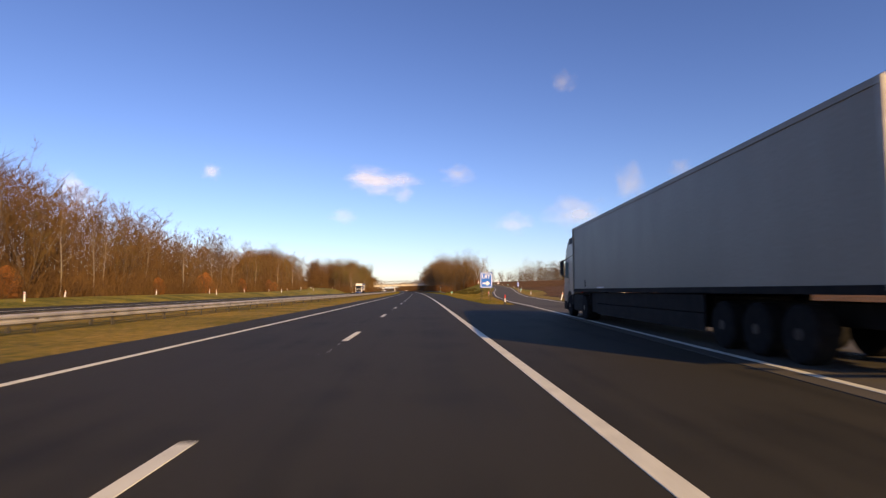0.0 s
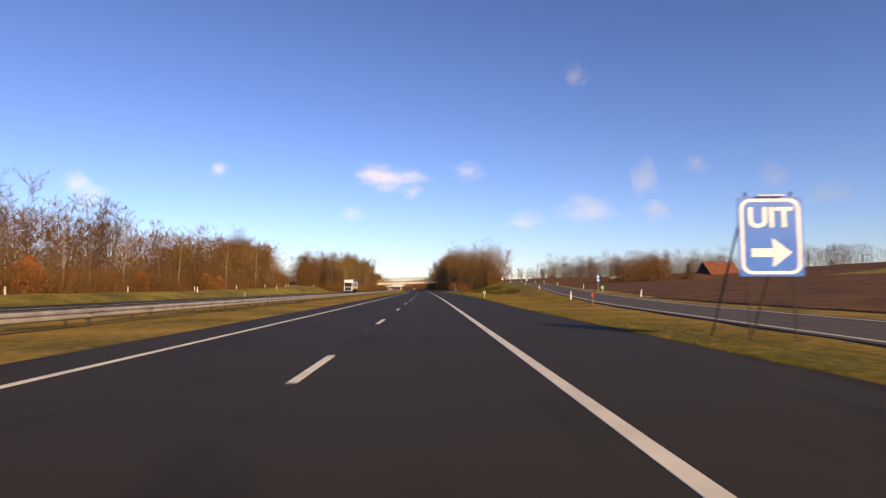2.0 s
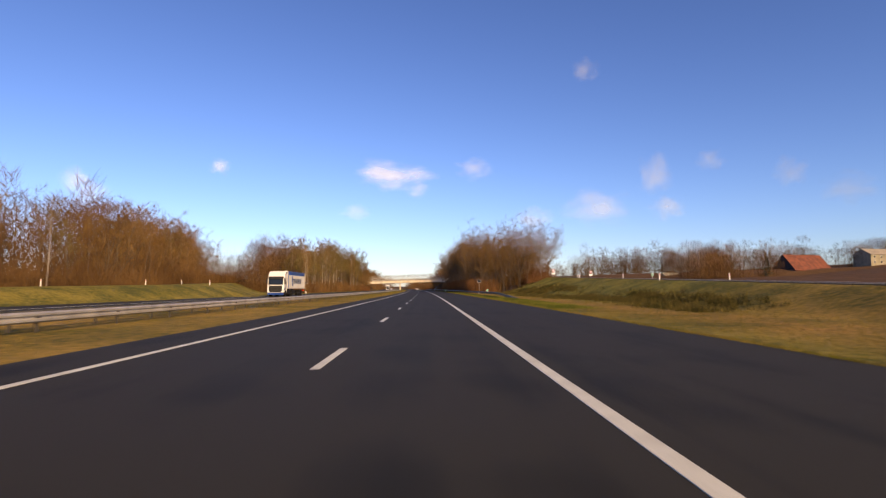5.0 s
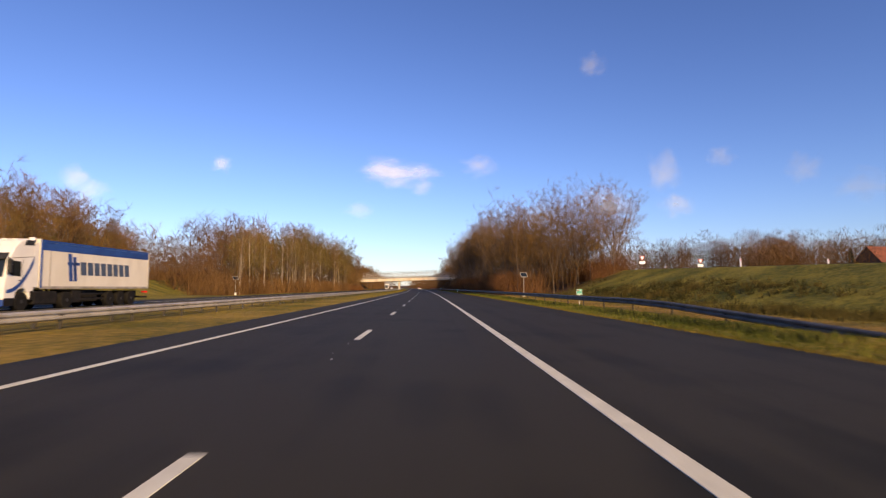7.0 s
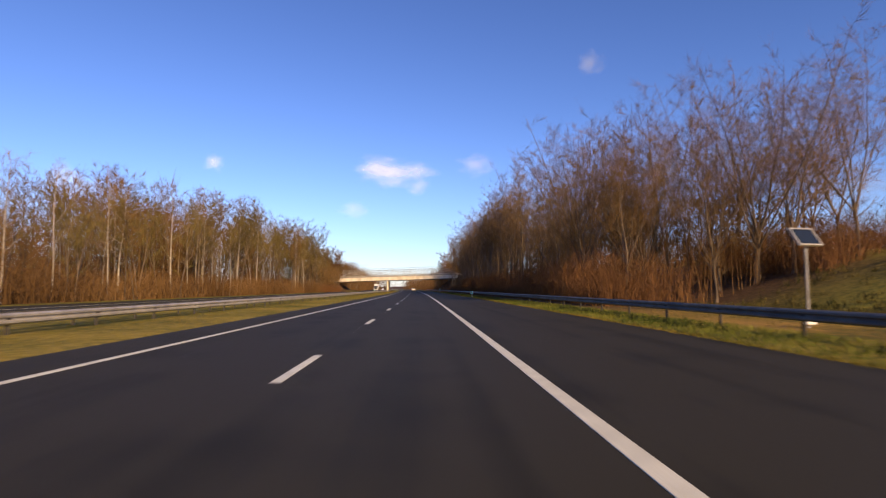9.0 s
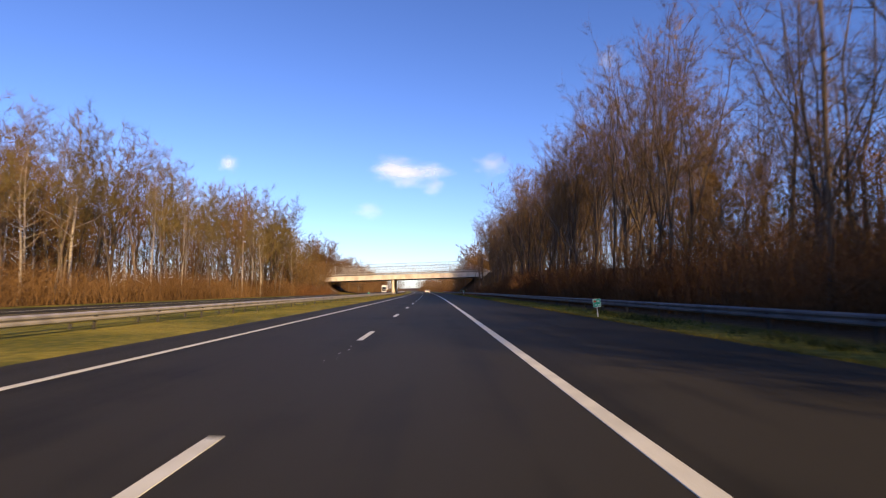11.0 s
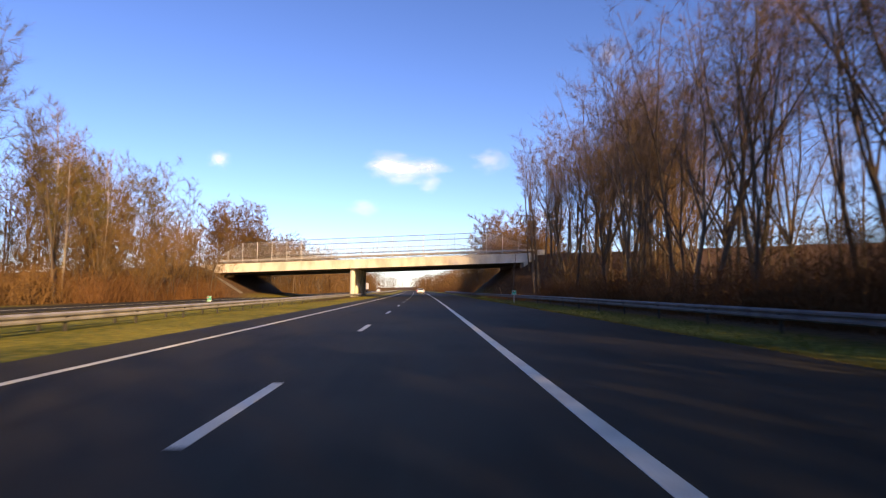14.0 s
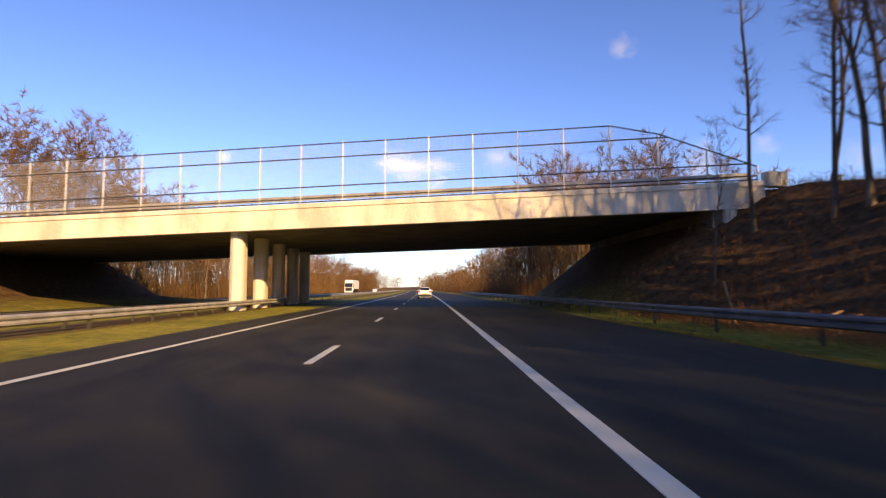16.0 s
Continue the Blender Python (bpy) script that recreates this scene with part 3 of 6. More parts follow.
def grow(seed, h, base, spread, limbs, subs, twigs, width, lean=0.03, round_top=0.5, stems=1, rise=(0.2, 0.7)):
    """A bare deciduous tree: returns the trunk mesh (with limbs) and the crown mesh (branches and twigs)."""
    rng = random.Random(seed)

    def jog(a, up=0.0):
        return Vector((rng.gauss(0, a), rng.gauss(0, a), rng.gauss(up, a)))

    thick, thin, ms, md, ml, ts, td, tl = [], [], [], [], [], [], [], []
    for st in range(stems):
        lx, ly = rng.gauss(0, lean) + st * 0.07 * (-1) ** st, rng.gauss(0, lean) - st * 0.05
        hh = h * (1 - 0.12 * st)
        r0 = hh * rng.uniform(0.0075, 0.0100)
        kx, ky = rng.uniform(0, 6.28), rng.uniform(0, 6.28)
        stem = []
        for i in range(11):
            f = i / 10 * 0.93
            stem.append((Vector((lx * hh * f ** 1.6 + math.sin(kx + f * 5) * 0.018 * hh * f + st * 0.35, ly * hh * f ** 1.6 + math.sin(ky + f * 6) * 0.018 * hh * f, hh * f)), max(0.010, r0 * (1.35 if i == 0 else 1) * (1 - f) ** 0.85)))
        thick.append(stem)
        for j in range(limbs):
            f = base + (0.98 - base) * ((j + rng.random()) / limbs) ** 0.9
            k = min(9, int(f * 10))
            p = stem[k][0].lerp(stem[k + 1][0], f * 10 - k)
            u = (f - base) / (1 - base)
            az = j * 2.4 + rng.uniform(-0.7, 0.7)
            el = rng.uniform(*rise) + 0.55 * u
            L = spread * (1 - (1 - round_top) * u ** 2.2) * (0.55 + 0.45 * min(1, u * 4)) * rng.uniform(0.55, 1.15)
            d = Vector((math.cos(az) * math.cos(el), math.sin(az) * math.cos(el), math.sin(el)))
            r = max(0.010, stem[k][1] * 0.45)
            pts, q = [(p, r)], p
            for i in range(3):
                d = (d + jog(0.20, 0.13)).normalized()
                q = q + d * (L / 3)
                pts.append((q, max(0.006, r * (0.75, 0.45, 0.12)[i])))
            thin.append(pts)
            for b in range(subs):
                g = 0.15 + 0.85 * (b + rng.random()) / subs
                i = min(2, int(g * 3))
                s = pts[i][0].lerp(pts[i + 1][0], min(1, g * 3 - i))
                ax = (pts[i + 1][0] - pts[i][0]).normalized()
                d2 = (ax * 0.7 + jog(0.55, 0.22)).normalized()
                l2 = L * rng.uniform(0.22, 0.48) * (1.15 - 0.5 * g)
                e = s + d2 * l2 + Vector((0, 0, l2 * 0.12))
                ms.append(s)
                md.append((e - s).normalized())
                ml.append((e - s).length)
                for t in range(twigs):
                    v = 0.1 + 0.9 * rng.random()
                    ts.append(s.lerp(e, v))
                    td.append((d2 * 0.8 + jog(0.6, 0.25)).normalized())
                    tl.append(rng.uniform(0.5, 1.5) * (0.45 + l2 * 0.4))
    v, f = tubes(thick, 6)
    v2, f2 = tubes(thin, 3)
    n = len(v)
    trunk = data("trunk", v + v2, f + [tuple(i + n for i in x) for x in f2], True)
    v, f = slivers(rng, ms, md, ml, width * 2.2)
    v2, f2 = slivers(rng, ts, td, tl, width)
    n = len(v)
    crown = data("crown", v + v2, f + [tuple(i + n for i in x) for x in f2])
    return trunk, crown


def fork_tree(seed, h, fork, limbs, flare, reach, branches, twigs, width, r0=0.012, lean=0.03, low=3, lift=0.045, fine=True):
    """A bare tree whose trunk parts into heavy rising limbs: returns the trunk mesh (with limbs and branches) and the crown mesh (twigs)."""
    rng = random.Random(seed)

    def jog(a, up=0.0):
        return Vector((rng.gauss(0, a), rng.gauss(0, a), rng.gauss(up, a)))

    def path(p, d, length, n, r, end, wander, lift):
        pts = [(p, r)]
        for i in range(n):
            d = (d + jog(wander, lift)).normalized()
            p = p + d * (length / n)
            pts.append((p, r + (end - r) * ((i + 1) / n) ** 0.8))
        return pts

    def along(pts, g):
        x = min(len(pts) - 1.001, g * (len(pts) - 1))
        i = int(x)
        return pts[i][0].lerp(pts[i + 1][0], x - i), (pts[i + 1][0] - pts[i][0]).normalized(), pts[i][1]

    r = h * r0 * rng.uniform(0.85, 1.2)
    trunk = path(Vector((0, 0, 0)), Vector((rng.gauss(0, lean), rng.gauss(0, lean), 1)).normalized(), h * fork, 6, r, r * 0.72, 0.035, 0.05)
    trunk[0] = (trunk[0][0], r * 1.5)
    heavy, light, ms, md, ml, ts, td, tl = [trunk], [], [], [], [], [], [], []
    az0 = rng.uniform(0, 6.28)
    boughs = []
    for k in range(limbs):
        g = 1.0 if k < 2 else rng.uniform(0.72, 1.0)
        p, d, rr = along(trunk, g)
        az = az0 + k * 6.283 / limbs + rng.uniform(-0.5, 0.5)
        out = flare * rng.uniform(0.5, 1.3) * (0.35 if k == 0 else 1)
        d = (d + Vector((math.cos(az) * out, math.sin(az) * out, 0))).normalized()
        rest = (h - p.z) * (1.0 if k == 0 else rng.uniform(0.72, 1.05))
        pts = path(p, d, rest * (1 + 0.25 * out), 9, rr * (0.8 if k == 0 else rng.uniform(0.48, 0.7)), 0.010, 0.065, lift)
        heavy.append(pts)
        boughs.append((pts, 0.12, branches))
    boughs.append((trunk, 0.5, low))
    for pts, start, count in boughs:
        for j in range(count):
            g = start + (0.99 - start) * ((j + rng.random()) / count) ** 0.8
            p, ax, rr = along(pts, g)
            az = j * 2.4 + rng.uniform(-0.8, 0.8)
            u = (g - start) / (1 - start)
            d = (ax * rng.uniform(0.35, 0.8) + Vector((math.cos(az), math.sin(az), rng.uniform(-0.1, 0.3)))).normalized()
            L = reach * (1.1 - 0.6 * u) * rng.uniform(0.5, 1.2) * (0.6 if pts is trunk else 1)
            br = path(p, d, L, 3, max(0.010, min(rr * 0.5, 0.05)), 0.005, 0.10, 0.09)
            light.append(br)
            nb = max(3, int(5.5 * L / reach + 1.5))
            for b in range(nb):
                v = 0.12 + 0.88 * (b + rng.random()) / nb
                s, ax2, _ = along(br, v)
                d2 = (ax2 * 0.75 + jog(0.55, 0.12)).normalized()
                l2 = L * rng.uniform(0.20, 0.45) * (1.2 - 0.5 * v)
                ms.append(s)
                md.append(d2)
                ml.append(l2)
                for _ in range(twigs):
                    ts.append(s + d2 * l2 * rng.uniform(0.1, 1.0))
                    td.append((d2 * 0.8 + jog(0.6, 0.12)).normalized())
                    tl.append(rng.uniform(0.6, 1.6) * (0.35 + l2 * 0.5))
    for br in light + heavy[1:]:
        for _ in range(6):
            e, d, _r = along(br, rng.uniform(0.45, 1.0))
            ts.append(e)
            td.append((d + jog(0.4, 0.05)).normalized())
            tl.append(reach * rng.uniform(0.2, 0.5))
    if fine:
        v2, f2 = tubes(light, 3)
    else:
        v2, f2 = slivers(rng, [b[0][0] for b in light], [(b[-1][0] - b[0][0]).normalized() for b in light], [(b[-1][0] - b[0][0]).length for b in light], 0.030)
    v, f = tubes(heavy, 6 if fine else 4)
    n = len(v)
    body = data("trunk", v + v2, f + [tuple(i + n for i in x) for x in f2], True)
    v, f = slivers(rng, ms, md, ml, width * 1.6)
    v2, f2 = slivers(rng, ts, td, tl, width)
    n = len(v)
    crown = data("crown", v + v2, f + [tuple(i + n for i in x) for x in f2])
    return body, crown


def tree_kind(name, label, category, meshes, bark, twig):
    t = tagged(new(name), label, category)
    link("trunk", meshes[0], bark, t)
    link("crown", meshes[1], twig, t)
    return t


KINDS, TALL = [], []


def add_kind(h, *args):
    TALL.append(h)
    KINDS.append(tree_kind(*args))


for i in range(4):
    add_kind(18.0, "alder_tree", "tall bare winter tree with slender brown trunk and upswept twigs", "tree", fork_tree(10 + i, 18.0, (0.30, 0.42, 0.24, 0.36)[i], 3 + i % 2, 0.20, 3.1, 13, 12, 0.013, 0.0085, 0.04, 6), BARK, TWIG)
for i in range(2):
    add_kind(17.0, "birch_tree", "bare winter birch with a pale trunk and fine brown twigs", "tree", grow(30 + i, 17.0, 0.30, 4.0, 18, 5, 9, 0.019, 0.04, 0.4), BIRCH, TWIG)
for i in range(2):
    add_kind(16.0, "oak_tree", "broad bare winter tree with a dense rounded brown crown", "tree", fork_tree(40 + i, 16.0, 0.22, 6, 0.55, 3.6, 15, 12, 0.012, 0.0100, 0.03, 8, 0.03), BARK, TWIG)
for i in range(3):
    add_kind(20.0, "slender_tree", "tall slender bare tree with forked trunk and fine dark branches", "tree", fork_tree(60 + i, 20.0, (0.45, 0.30, 0.36)[i], 3 + i, (0.22, 0.36, 0.40)[i], 3.6, 11, 12, 0.0125, (0.0070, 0.0084, 0.0094)[i], 0.06, 5, 0.025), BARK, TWIG_DARK)
for i in range(2):
    add_kind(18.0, "pole_tree", "tall thin bare tree with a straight trunk and short sparse branches", "tree", fork_tree(80 + i, 18.0, 0.52, 2, 0.12, 2.0, 14, 11, 0.010, 0.0066, 0.04, 18), BARK, TWIG_DARK)
for i in range(3):
    add_kind(13.0, "row_tree", "bare tree of an even row beyond the ploughed field", "tree", fork_tree(90 + i, 13.0, 0.24, 4, 0.30, 3.2, 7, 4, 0.075, 0.016, 0.03, 2, 0.045, False), BARK, TWIG_FAR)
for i in range(4):
    add_kind(18.0, "plume_tree", "tall bare tree with slim trunk and narrow brown crown", "tree", fork_tree(110 + i, 18.0, (0.40, 0.50, 0.34, 0.46)[i], 3 + i % 2, 0.20, 3.0, 11, 7, 0.032, 0.0080, 0.03, 3, 0.045, False), BARK, TWIG_OLIVE if i > 1 else TWIG_RUST)
for i in range(2):
    add_kind(12.0, "bushy_tree", "low bushy bare tree with a dense brown crown", "tree", fork_tree(120 + i, 12.0, 0.12, 6, 0.55, 2.6, 10, 5, 0.022, 0.010, 0.04, 3, 0.03, False), BARK, TWIG)
for i in range(2):
    add_kind(16.0, "broad_tree", "broad bare tree with a rounded rust-brown crown", "tree", fork_tree(140 + i, 16.0, 0.24, 6, 0.50, 3.4, 14, 8, 0.060, 0.0100, 0.03, 4, 0.03, False), BARK, TWIG_RUST)
for i in range(2):
    add_kind(20.0, "leaning_tree", "tall leaning bare tree with long curved limbs and fine twigs", "tree", fork_tree(150 + i, 20.0, 0.38, 4, 0.45, 3.4, 13, 12, 0.013, 0.0085, 0.13, 5, 0.03), BARK, TWIG_DARK)
for k in KINDS:
    k.matrix_basis = pose(0, 0, -400)
rng = random.Random(5)
USED = [False] * len(KINDS)


def plant(kind, s, o, h, group):
    sc = h / TALL[kind]
    m = M(s, o, ground_z(s, o) - 0.15, rng.uniform(0, 360))
    wide = sc * rng.uniform(0.85, 1.15)
    src = KINDS[kind]
    if USED[kind]:
        t = copy_thing(src, m)
    else:
        t, USED[kind] = src, True
        t.matrix_basis = m
    t.scale = (wide, wide, sc)
    return tagged(t, group=group)


def wood(s0, s1, edge, depth, per_m, h0, kinds, group):
    """Rows of trees set back from an edge o(s); sign of depth gives the side."""
    n = int((s1 - s0) * per_m)
    for i in range(n):
        s = s0 + (s1 - s0) * (i + rng.random()) / n
        b = rng.random() ** 1.3
        o = edge(s) + (depth(s) if callable(depth) else depth) * b
        h = h0(s)
        if o < -30 and 262 < s < 360 and s < 223 + 1.96 * abs(o) and edge(s) > -40:
            continue
        plant(rng.choice(kinds), s, o, h * rng.uniform(0.78, 1.1) * (0.85 + 0.2 * b), group)


# right wood between motorway and slip road
for s, o, h, k in ((289, 33.5, 13.5, 7), (294, 35.0, 13.5, 6), (286, 27.5, 14.0, 6), (284, 31, 15.0, 6), (288, 26, 16.0, 7), (285, 21, 14.5, 7), (293, 32, 14.5, 7), (297, 27, 15.5, 6), (291, 17, 15.5, 6), (300, 22, 16.0, 7), (303, 32, 14.5, 6)):
    plant(k, s, o, h, "trees beside the verge")
wood(286, 314, lambda s: 14.0, 16.0, 0.75, lambda s: lerp(s, (283, 312), (15.0, 18.5)), (6, 7, 6, 7, 2, 3), "trees beside the verge")
wood(312, 345, lambda s: 13.4, 12.0, 0.55, lambda s: 21.5, (0, 8, 9, 11, 12, 2), "trees beside the verge")
wood(314, 345, lambda s: 17.0, 14.0, 0.50, lambda s: 13.0, (6, 7, 20, 21), "trees in the depth of the wood")
wood(345, 398, lambda s: 13.2, 7.5, 0.98, lambda s: 21.5, (10, 8, 9, 0, 1, 3, 6), "trees beside the verge")
wood(398, 436, lambda s: 13.2, 12.0, 1.0, lambda s: 20.5, (8, 11, 9, 24, 25, 6, 0), "trees beside the verge")
wood(345, 400, lambda s: 20.5, 15.0, 0.62, lambda s: 21.0, (16, 17, 18, 9, 19, 0), "trees in the depth of the wood")
wood(405, 456, lambda s: 27.0, 16.0, 0.50, lambda s: 16.0, (8, 11, 12), "trees on the bank")
for s, o, h, k in ((462, 15.5, 17.0, 11), (459, 17.2, 18.0, 12), (456.5, 18.6, 17.0, 11), (453, 15.0, 19.0, 12), (455, 20.5, 16.0, 12), (449, 13.6, 20.0, 11), (461, 12.9, 8.0, 12)):
    plant(k, s, o, h, "trees on the bank")
wood(436, 452, lambda s: 13.2, 16.0, 1.1, lambda s: 19.0, (11, 12, 8, 12, 9), "trees on the bank")
wood(438, 464, lambda s: 17.5, 16.0, 1.0, lambda s: 19.0, (8, 24, 25, 1, 24, 25), "trees on the bank")
for s, o, h, k in ((503, 26, 18.0, 22), (508, 18, 19.0, 23), (512, 32, 19.5, 22), (520, 23, 20.0, 23), (505, 38, 17.0, 23), (517, 15, 17.0, 22)):
    plant(k, s, o, h, "trees beyond the viaduct")
wood(408, 441, lambda s: 12.6, 5.0, 0.50, lambda s: 6.0, (20, 21), "low trees at the wood's edge")
wood(491, 560, lambda s: 13.5, 12.0, 0.55, lambda s: 13, (0, 2, 20, 21), "trees beyond the viaduct")
# left wood: behind the rising slip road, then close beside the road
wood(30, 390, left_edge, -14.0, 0.52, lambda s: lerp(s, (30, 60, 110, 180, 230, 260, 300, 390), (21, 19, 15.5, 13.5, 15.5, 19.5, 21.5, 22.0)), (16, 17, 16, 17, 18, 20, 21), "trees behind the bank")
wood(268, 466, lambda s: lerp(s, (268, 430, 466), (-32.0, -32, -33)), -15.0, 0.95, lambda s: lerp(s, (268, 300, 340, 400, 466), (10.2, 12.8, 18.5, 22.5, 19)), (16, 18, 19, 18, 19, 4, 5, 18), "trees beside the opposite carriageway")
for s, o, h in ((291, -33.0, 12.5), (298, -33.6, 13.5), (306, -33.0, 14.5), (311, -34.5, 14.0), (322, -33.4, 16.0), (334, -33.8, 17.0)):
    plant(4 + int(s) % 2, s, o, h, "trees beside the opposite carriageway")
for s in (62, 71, 79, 84, 97, 109, 126, 141, 158, 181, 204):
    plant(4 + s % 2, s, left_edge(s) + rng.uniform(-1.0, 1.2), rng.uniform(11.0, 13.5), "trees behind the bank")
wood(432, 464, lambda s: -29.2, -10.0, 1.5, lambda s: 9.5, (20, 21, 20, 21, 16), "trees beside the opposite carriageway")
for s, o, h, k in ((446, -35.0, 14.0, 2), (452, -34.5, 13.0, 0), (457, -36.0, 12.5, 3), (461, -38.5, 12.0, 1), (454, -39.0, 13.5, 22), (463, -35.5, 8.5, 23)):
    plant(k, s, o, h, "trees beside the opposite carriageway")
wood(490, 530, lambda s: -31.0, -14.0, 0.5, lambda s: 14.0, (22, 23, 16), "trees beyond the viaduct")
wood(490, 530, lambda s: 15.0, 16.0, 0.4, lambda s: 14.5, (22, 23), "trees beyond the viaduct")
wood(490, 560, lambda s: -30.0, -12.0, 0.55, lambda s: 15, (16, 18, 20, 21), "trees beyond the viaduct")


def brush(name, label, areas, seed, width=0.035, mat=None, sway=0.4):
    """Undergrowth: bundles of thin upright shoots. Areas: s from, s to, o at the edge, o inside, height, bundles a metre."""
    r = random.Random(seed)
    ts, td, tl = [], [], []
    for s0, s1, o0, o1, hh, per_m in areas:
        for _ in range(int((s1 - s0) * per_m)):
            s, o = r.uniform(s0, s1), r.triangular(min(o0, o1), max(o0, o1), o0)
            h = hh * r.uniform(0.3, 1.0)
            g = P(s, o, ground_z(s, o) - 0.05)
            for k in range(10):
                if k < 3:
                    ts.append(g + Vector((r.gauss(0, 0.3), r.gauss(0, 0.3), 0)))
                    td.append(Vector((r.gauss(0, sway * 0.7), r.gauss(0, sway * 0.7), 1)).normalized())
                    tl.append(h * r.uniform(0.7, 1.1))
                else:
                    lift = r.uniform(0.12, 0.85)
                    ts.append(g + Vector((r.gauss(0, 0.35 + 0.3 * lift), r.gauss(0, 0.35 + 0.3 * lift), h * lift)))
                    td.append(Vector((r.gauss(0, 0.75), r.gauss(0, 0.75), 0.55)).normalized())
                    tl.append(min(1.6, h * r.uniform(0.14, 0.34)))
    v, f = slivers(r, ts, td, tl, width)
    tagged(link(name, data(name, v, f), mat or TWIG_FAR), label, "undergrowth", kind="stuff")


brush("undergrowth", "dense brown leafless undergrowth at the foot of the wood", [(282, 302, 27, 37, 4.2, 50), (283, 345, 12.2, 20, 4.8, 50), (345, 398, 12.0, 17, 4.6, 66), (398, 420, 12.0, 17, 3.0, 60), (420, 442, 12.0, 17, 2.6, 44), (345, 430, 22, 40, 3.0, 12), (442, 465, 12.4, 26, 0.9, 26), (440, 466, 9.4, 24, 0.40, 110), (430, 464, -28.6, -40, 3.4, 55), (488, 700, 11.5, 18, 3.0, 8)], 3, 0.03, BRUSH)
brush("thicket", "brown leafless thicket filling the wood's edge", [(280, 466, -31.0, -40, 4.0, 20), (30, 230, -44.5, -52, 4.5, 34), (230, 265, -50, -58, 4.0, 30), (265, 300, -60, -68, 4.0, 24), (300, 390, -74, -90, 4.0, 16), (488, 740, -30.5, -40, 4.0, 9)], 4, 0.06)
brush("saplings", "thin bare saplings crowding between the trees", [(284, 345, 16, 30, 6.0, 6), (345, 446, 15, 24, 4.5, 4), (284, 300, -33.0, -42, 6.0, 8), (300, 466, -34.0, -48, 6.0, 8), (30, 110, -46, -62, 13.0, 20), (110, 230, -46, -62, 9.0, 20), (230, 265, -52, -66, 12, 20), (265, 390, -68, -95, 13, 14), (488, 740, -32, -44, 10.0, 7), (488, 720, 13, 26, 7.0, 6)], 5, 0.05, None, 0.16)


LEAF = surface("rusty withered beech leaves", (0.20, 0.075, 0.018), (0.36, 0.145, 0.038), 0.8, 6, 0.8, bump=0, spec=0.15)


def beech_shrub():
    """Low many-stemmed beech that keeps its withered leaves."""
    r = random.Random(77)
    sh = tagged(new("beech_shrub"), "young beech with rusty withered leaves at the wood's edge", "shrub", "rusty shrubs")
    body, _ = fork_tree(78, 5.0, 0.06, 8, 0.7, 1.5, 7, 1, 0.012, 0.010, 0.05, 2)
    link("stems", body, BARK, sh)
    verts, faces = [], []
    for _ in range(2600):
        a, f = r.uniform(0, 6.283), r.uniform(0.08, 1.0)
        rad = 1.9 * math.sin(math.pi * min(1, f * 0.8 + 0.2)) ** 0.6 * math.sqrt(r.random()) * (1 + 0.25 * math.sin(3 * a + f * 5))
        p = Vector((math.cos(a) * rad, math.sin(a) * rad, 5.0 * f))
        u = Vector((r.gauss(0, 1), r.gauss(0, 1), r.gauss(0, 0.6))).normalized() * 0.075
        w = u.orthogonal().normalized() * 0.04
        b = len(verts)
        verts += [p - u, p + w, p + u, p - w]
        faces.append((b, b + 1, b + 2, b + 3))
    link("leaves", data("leaves", verts, faces), LEAF, sh)
    return sh


shrub = None
for s, o, sc in ((117, 1.6, 1.0), (142, 1.4, 0.85), (167, 1.8, 0.9), (176, 1.2, 0.8), (96, 1.5, 0.7), (61, 1.5, 0.8)):
    m = M(s, left_edge(s) + o, ground_z(s, left_edge(s) + o) - 0.1, s * 37)
    if shrub is None:
        shrub = beech_shrub()
        shrub.matrix_basis = m
    else:
        copy_thing(shrub, m).scale = (sc, sc, sc)


def far_wood(name, label, spots, seed, count=320, width=0.13):
    """Distant trees joined into one mass of thin shoots on trunks."""
    r = random.Random(seed)
    tr, ts, td, tl = [], [], [], []
    for p, h, w in spots:
        top = p + Vector((0, 0, h))
        tr.append([(p - Vector((0, 0, 0.5)), 0.15), (p.lerp(top, 0.5), 0.09), (p.lerp(top, 0.85), 0.02)])
        for _ in range(count):
            f = r.uniform(0.0, 1.0)
            rad = 1.3 * w * math.sqrt(max(0.05, 1 - (abs(f - 0.45) / 0.6) ** 2))
            a = r.uniform(0, 6.283)
            q = p + Vector((math.cos(a) * rad * r.random(), math.sin(a) * rad * r.random(), h * f * 0.92))
            ts.append(q)
            td.append(Vector((math.cos(a) * 0.25 + r.gauss(0, 0.6), math.sin(a) * 0.25 + r.gauss(0, 0.6), 0.7)).normalized())
            tl.append(h * r.uniform(0.06, 0.16))
    v, f = tubes(tr, 3)
    v2, f2 = slivers(r, ts, td, tl, width)
    n = len(v)
    tagged(link(name, data(name, v + v2, f + [tuple(i + n for i in x) for x in f2]), TWIG_FAR), label, "woods", kind="stuff")


def row_spots(s0, o0, s1, o1, n, h, w, jit, seed):
    r = random.Random(seed)
    out = []
    for i in range(n):
        f = (i + r.random()) / n
        s, o = s0 + (s1 - s0) * f + r.gauss(0, jit), o0 + (o1 - o0) * f + r.gauss(0, jit)
        out.append((P(s, o, ground_z(s, o)), h * r.uniform(0.75, 1.15), w * r.uniform(0.8, 1.2)))
    return out


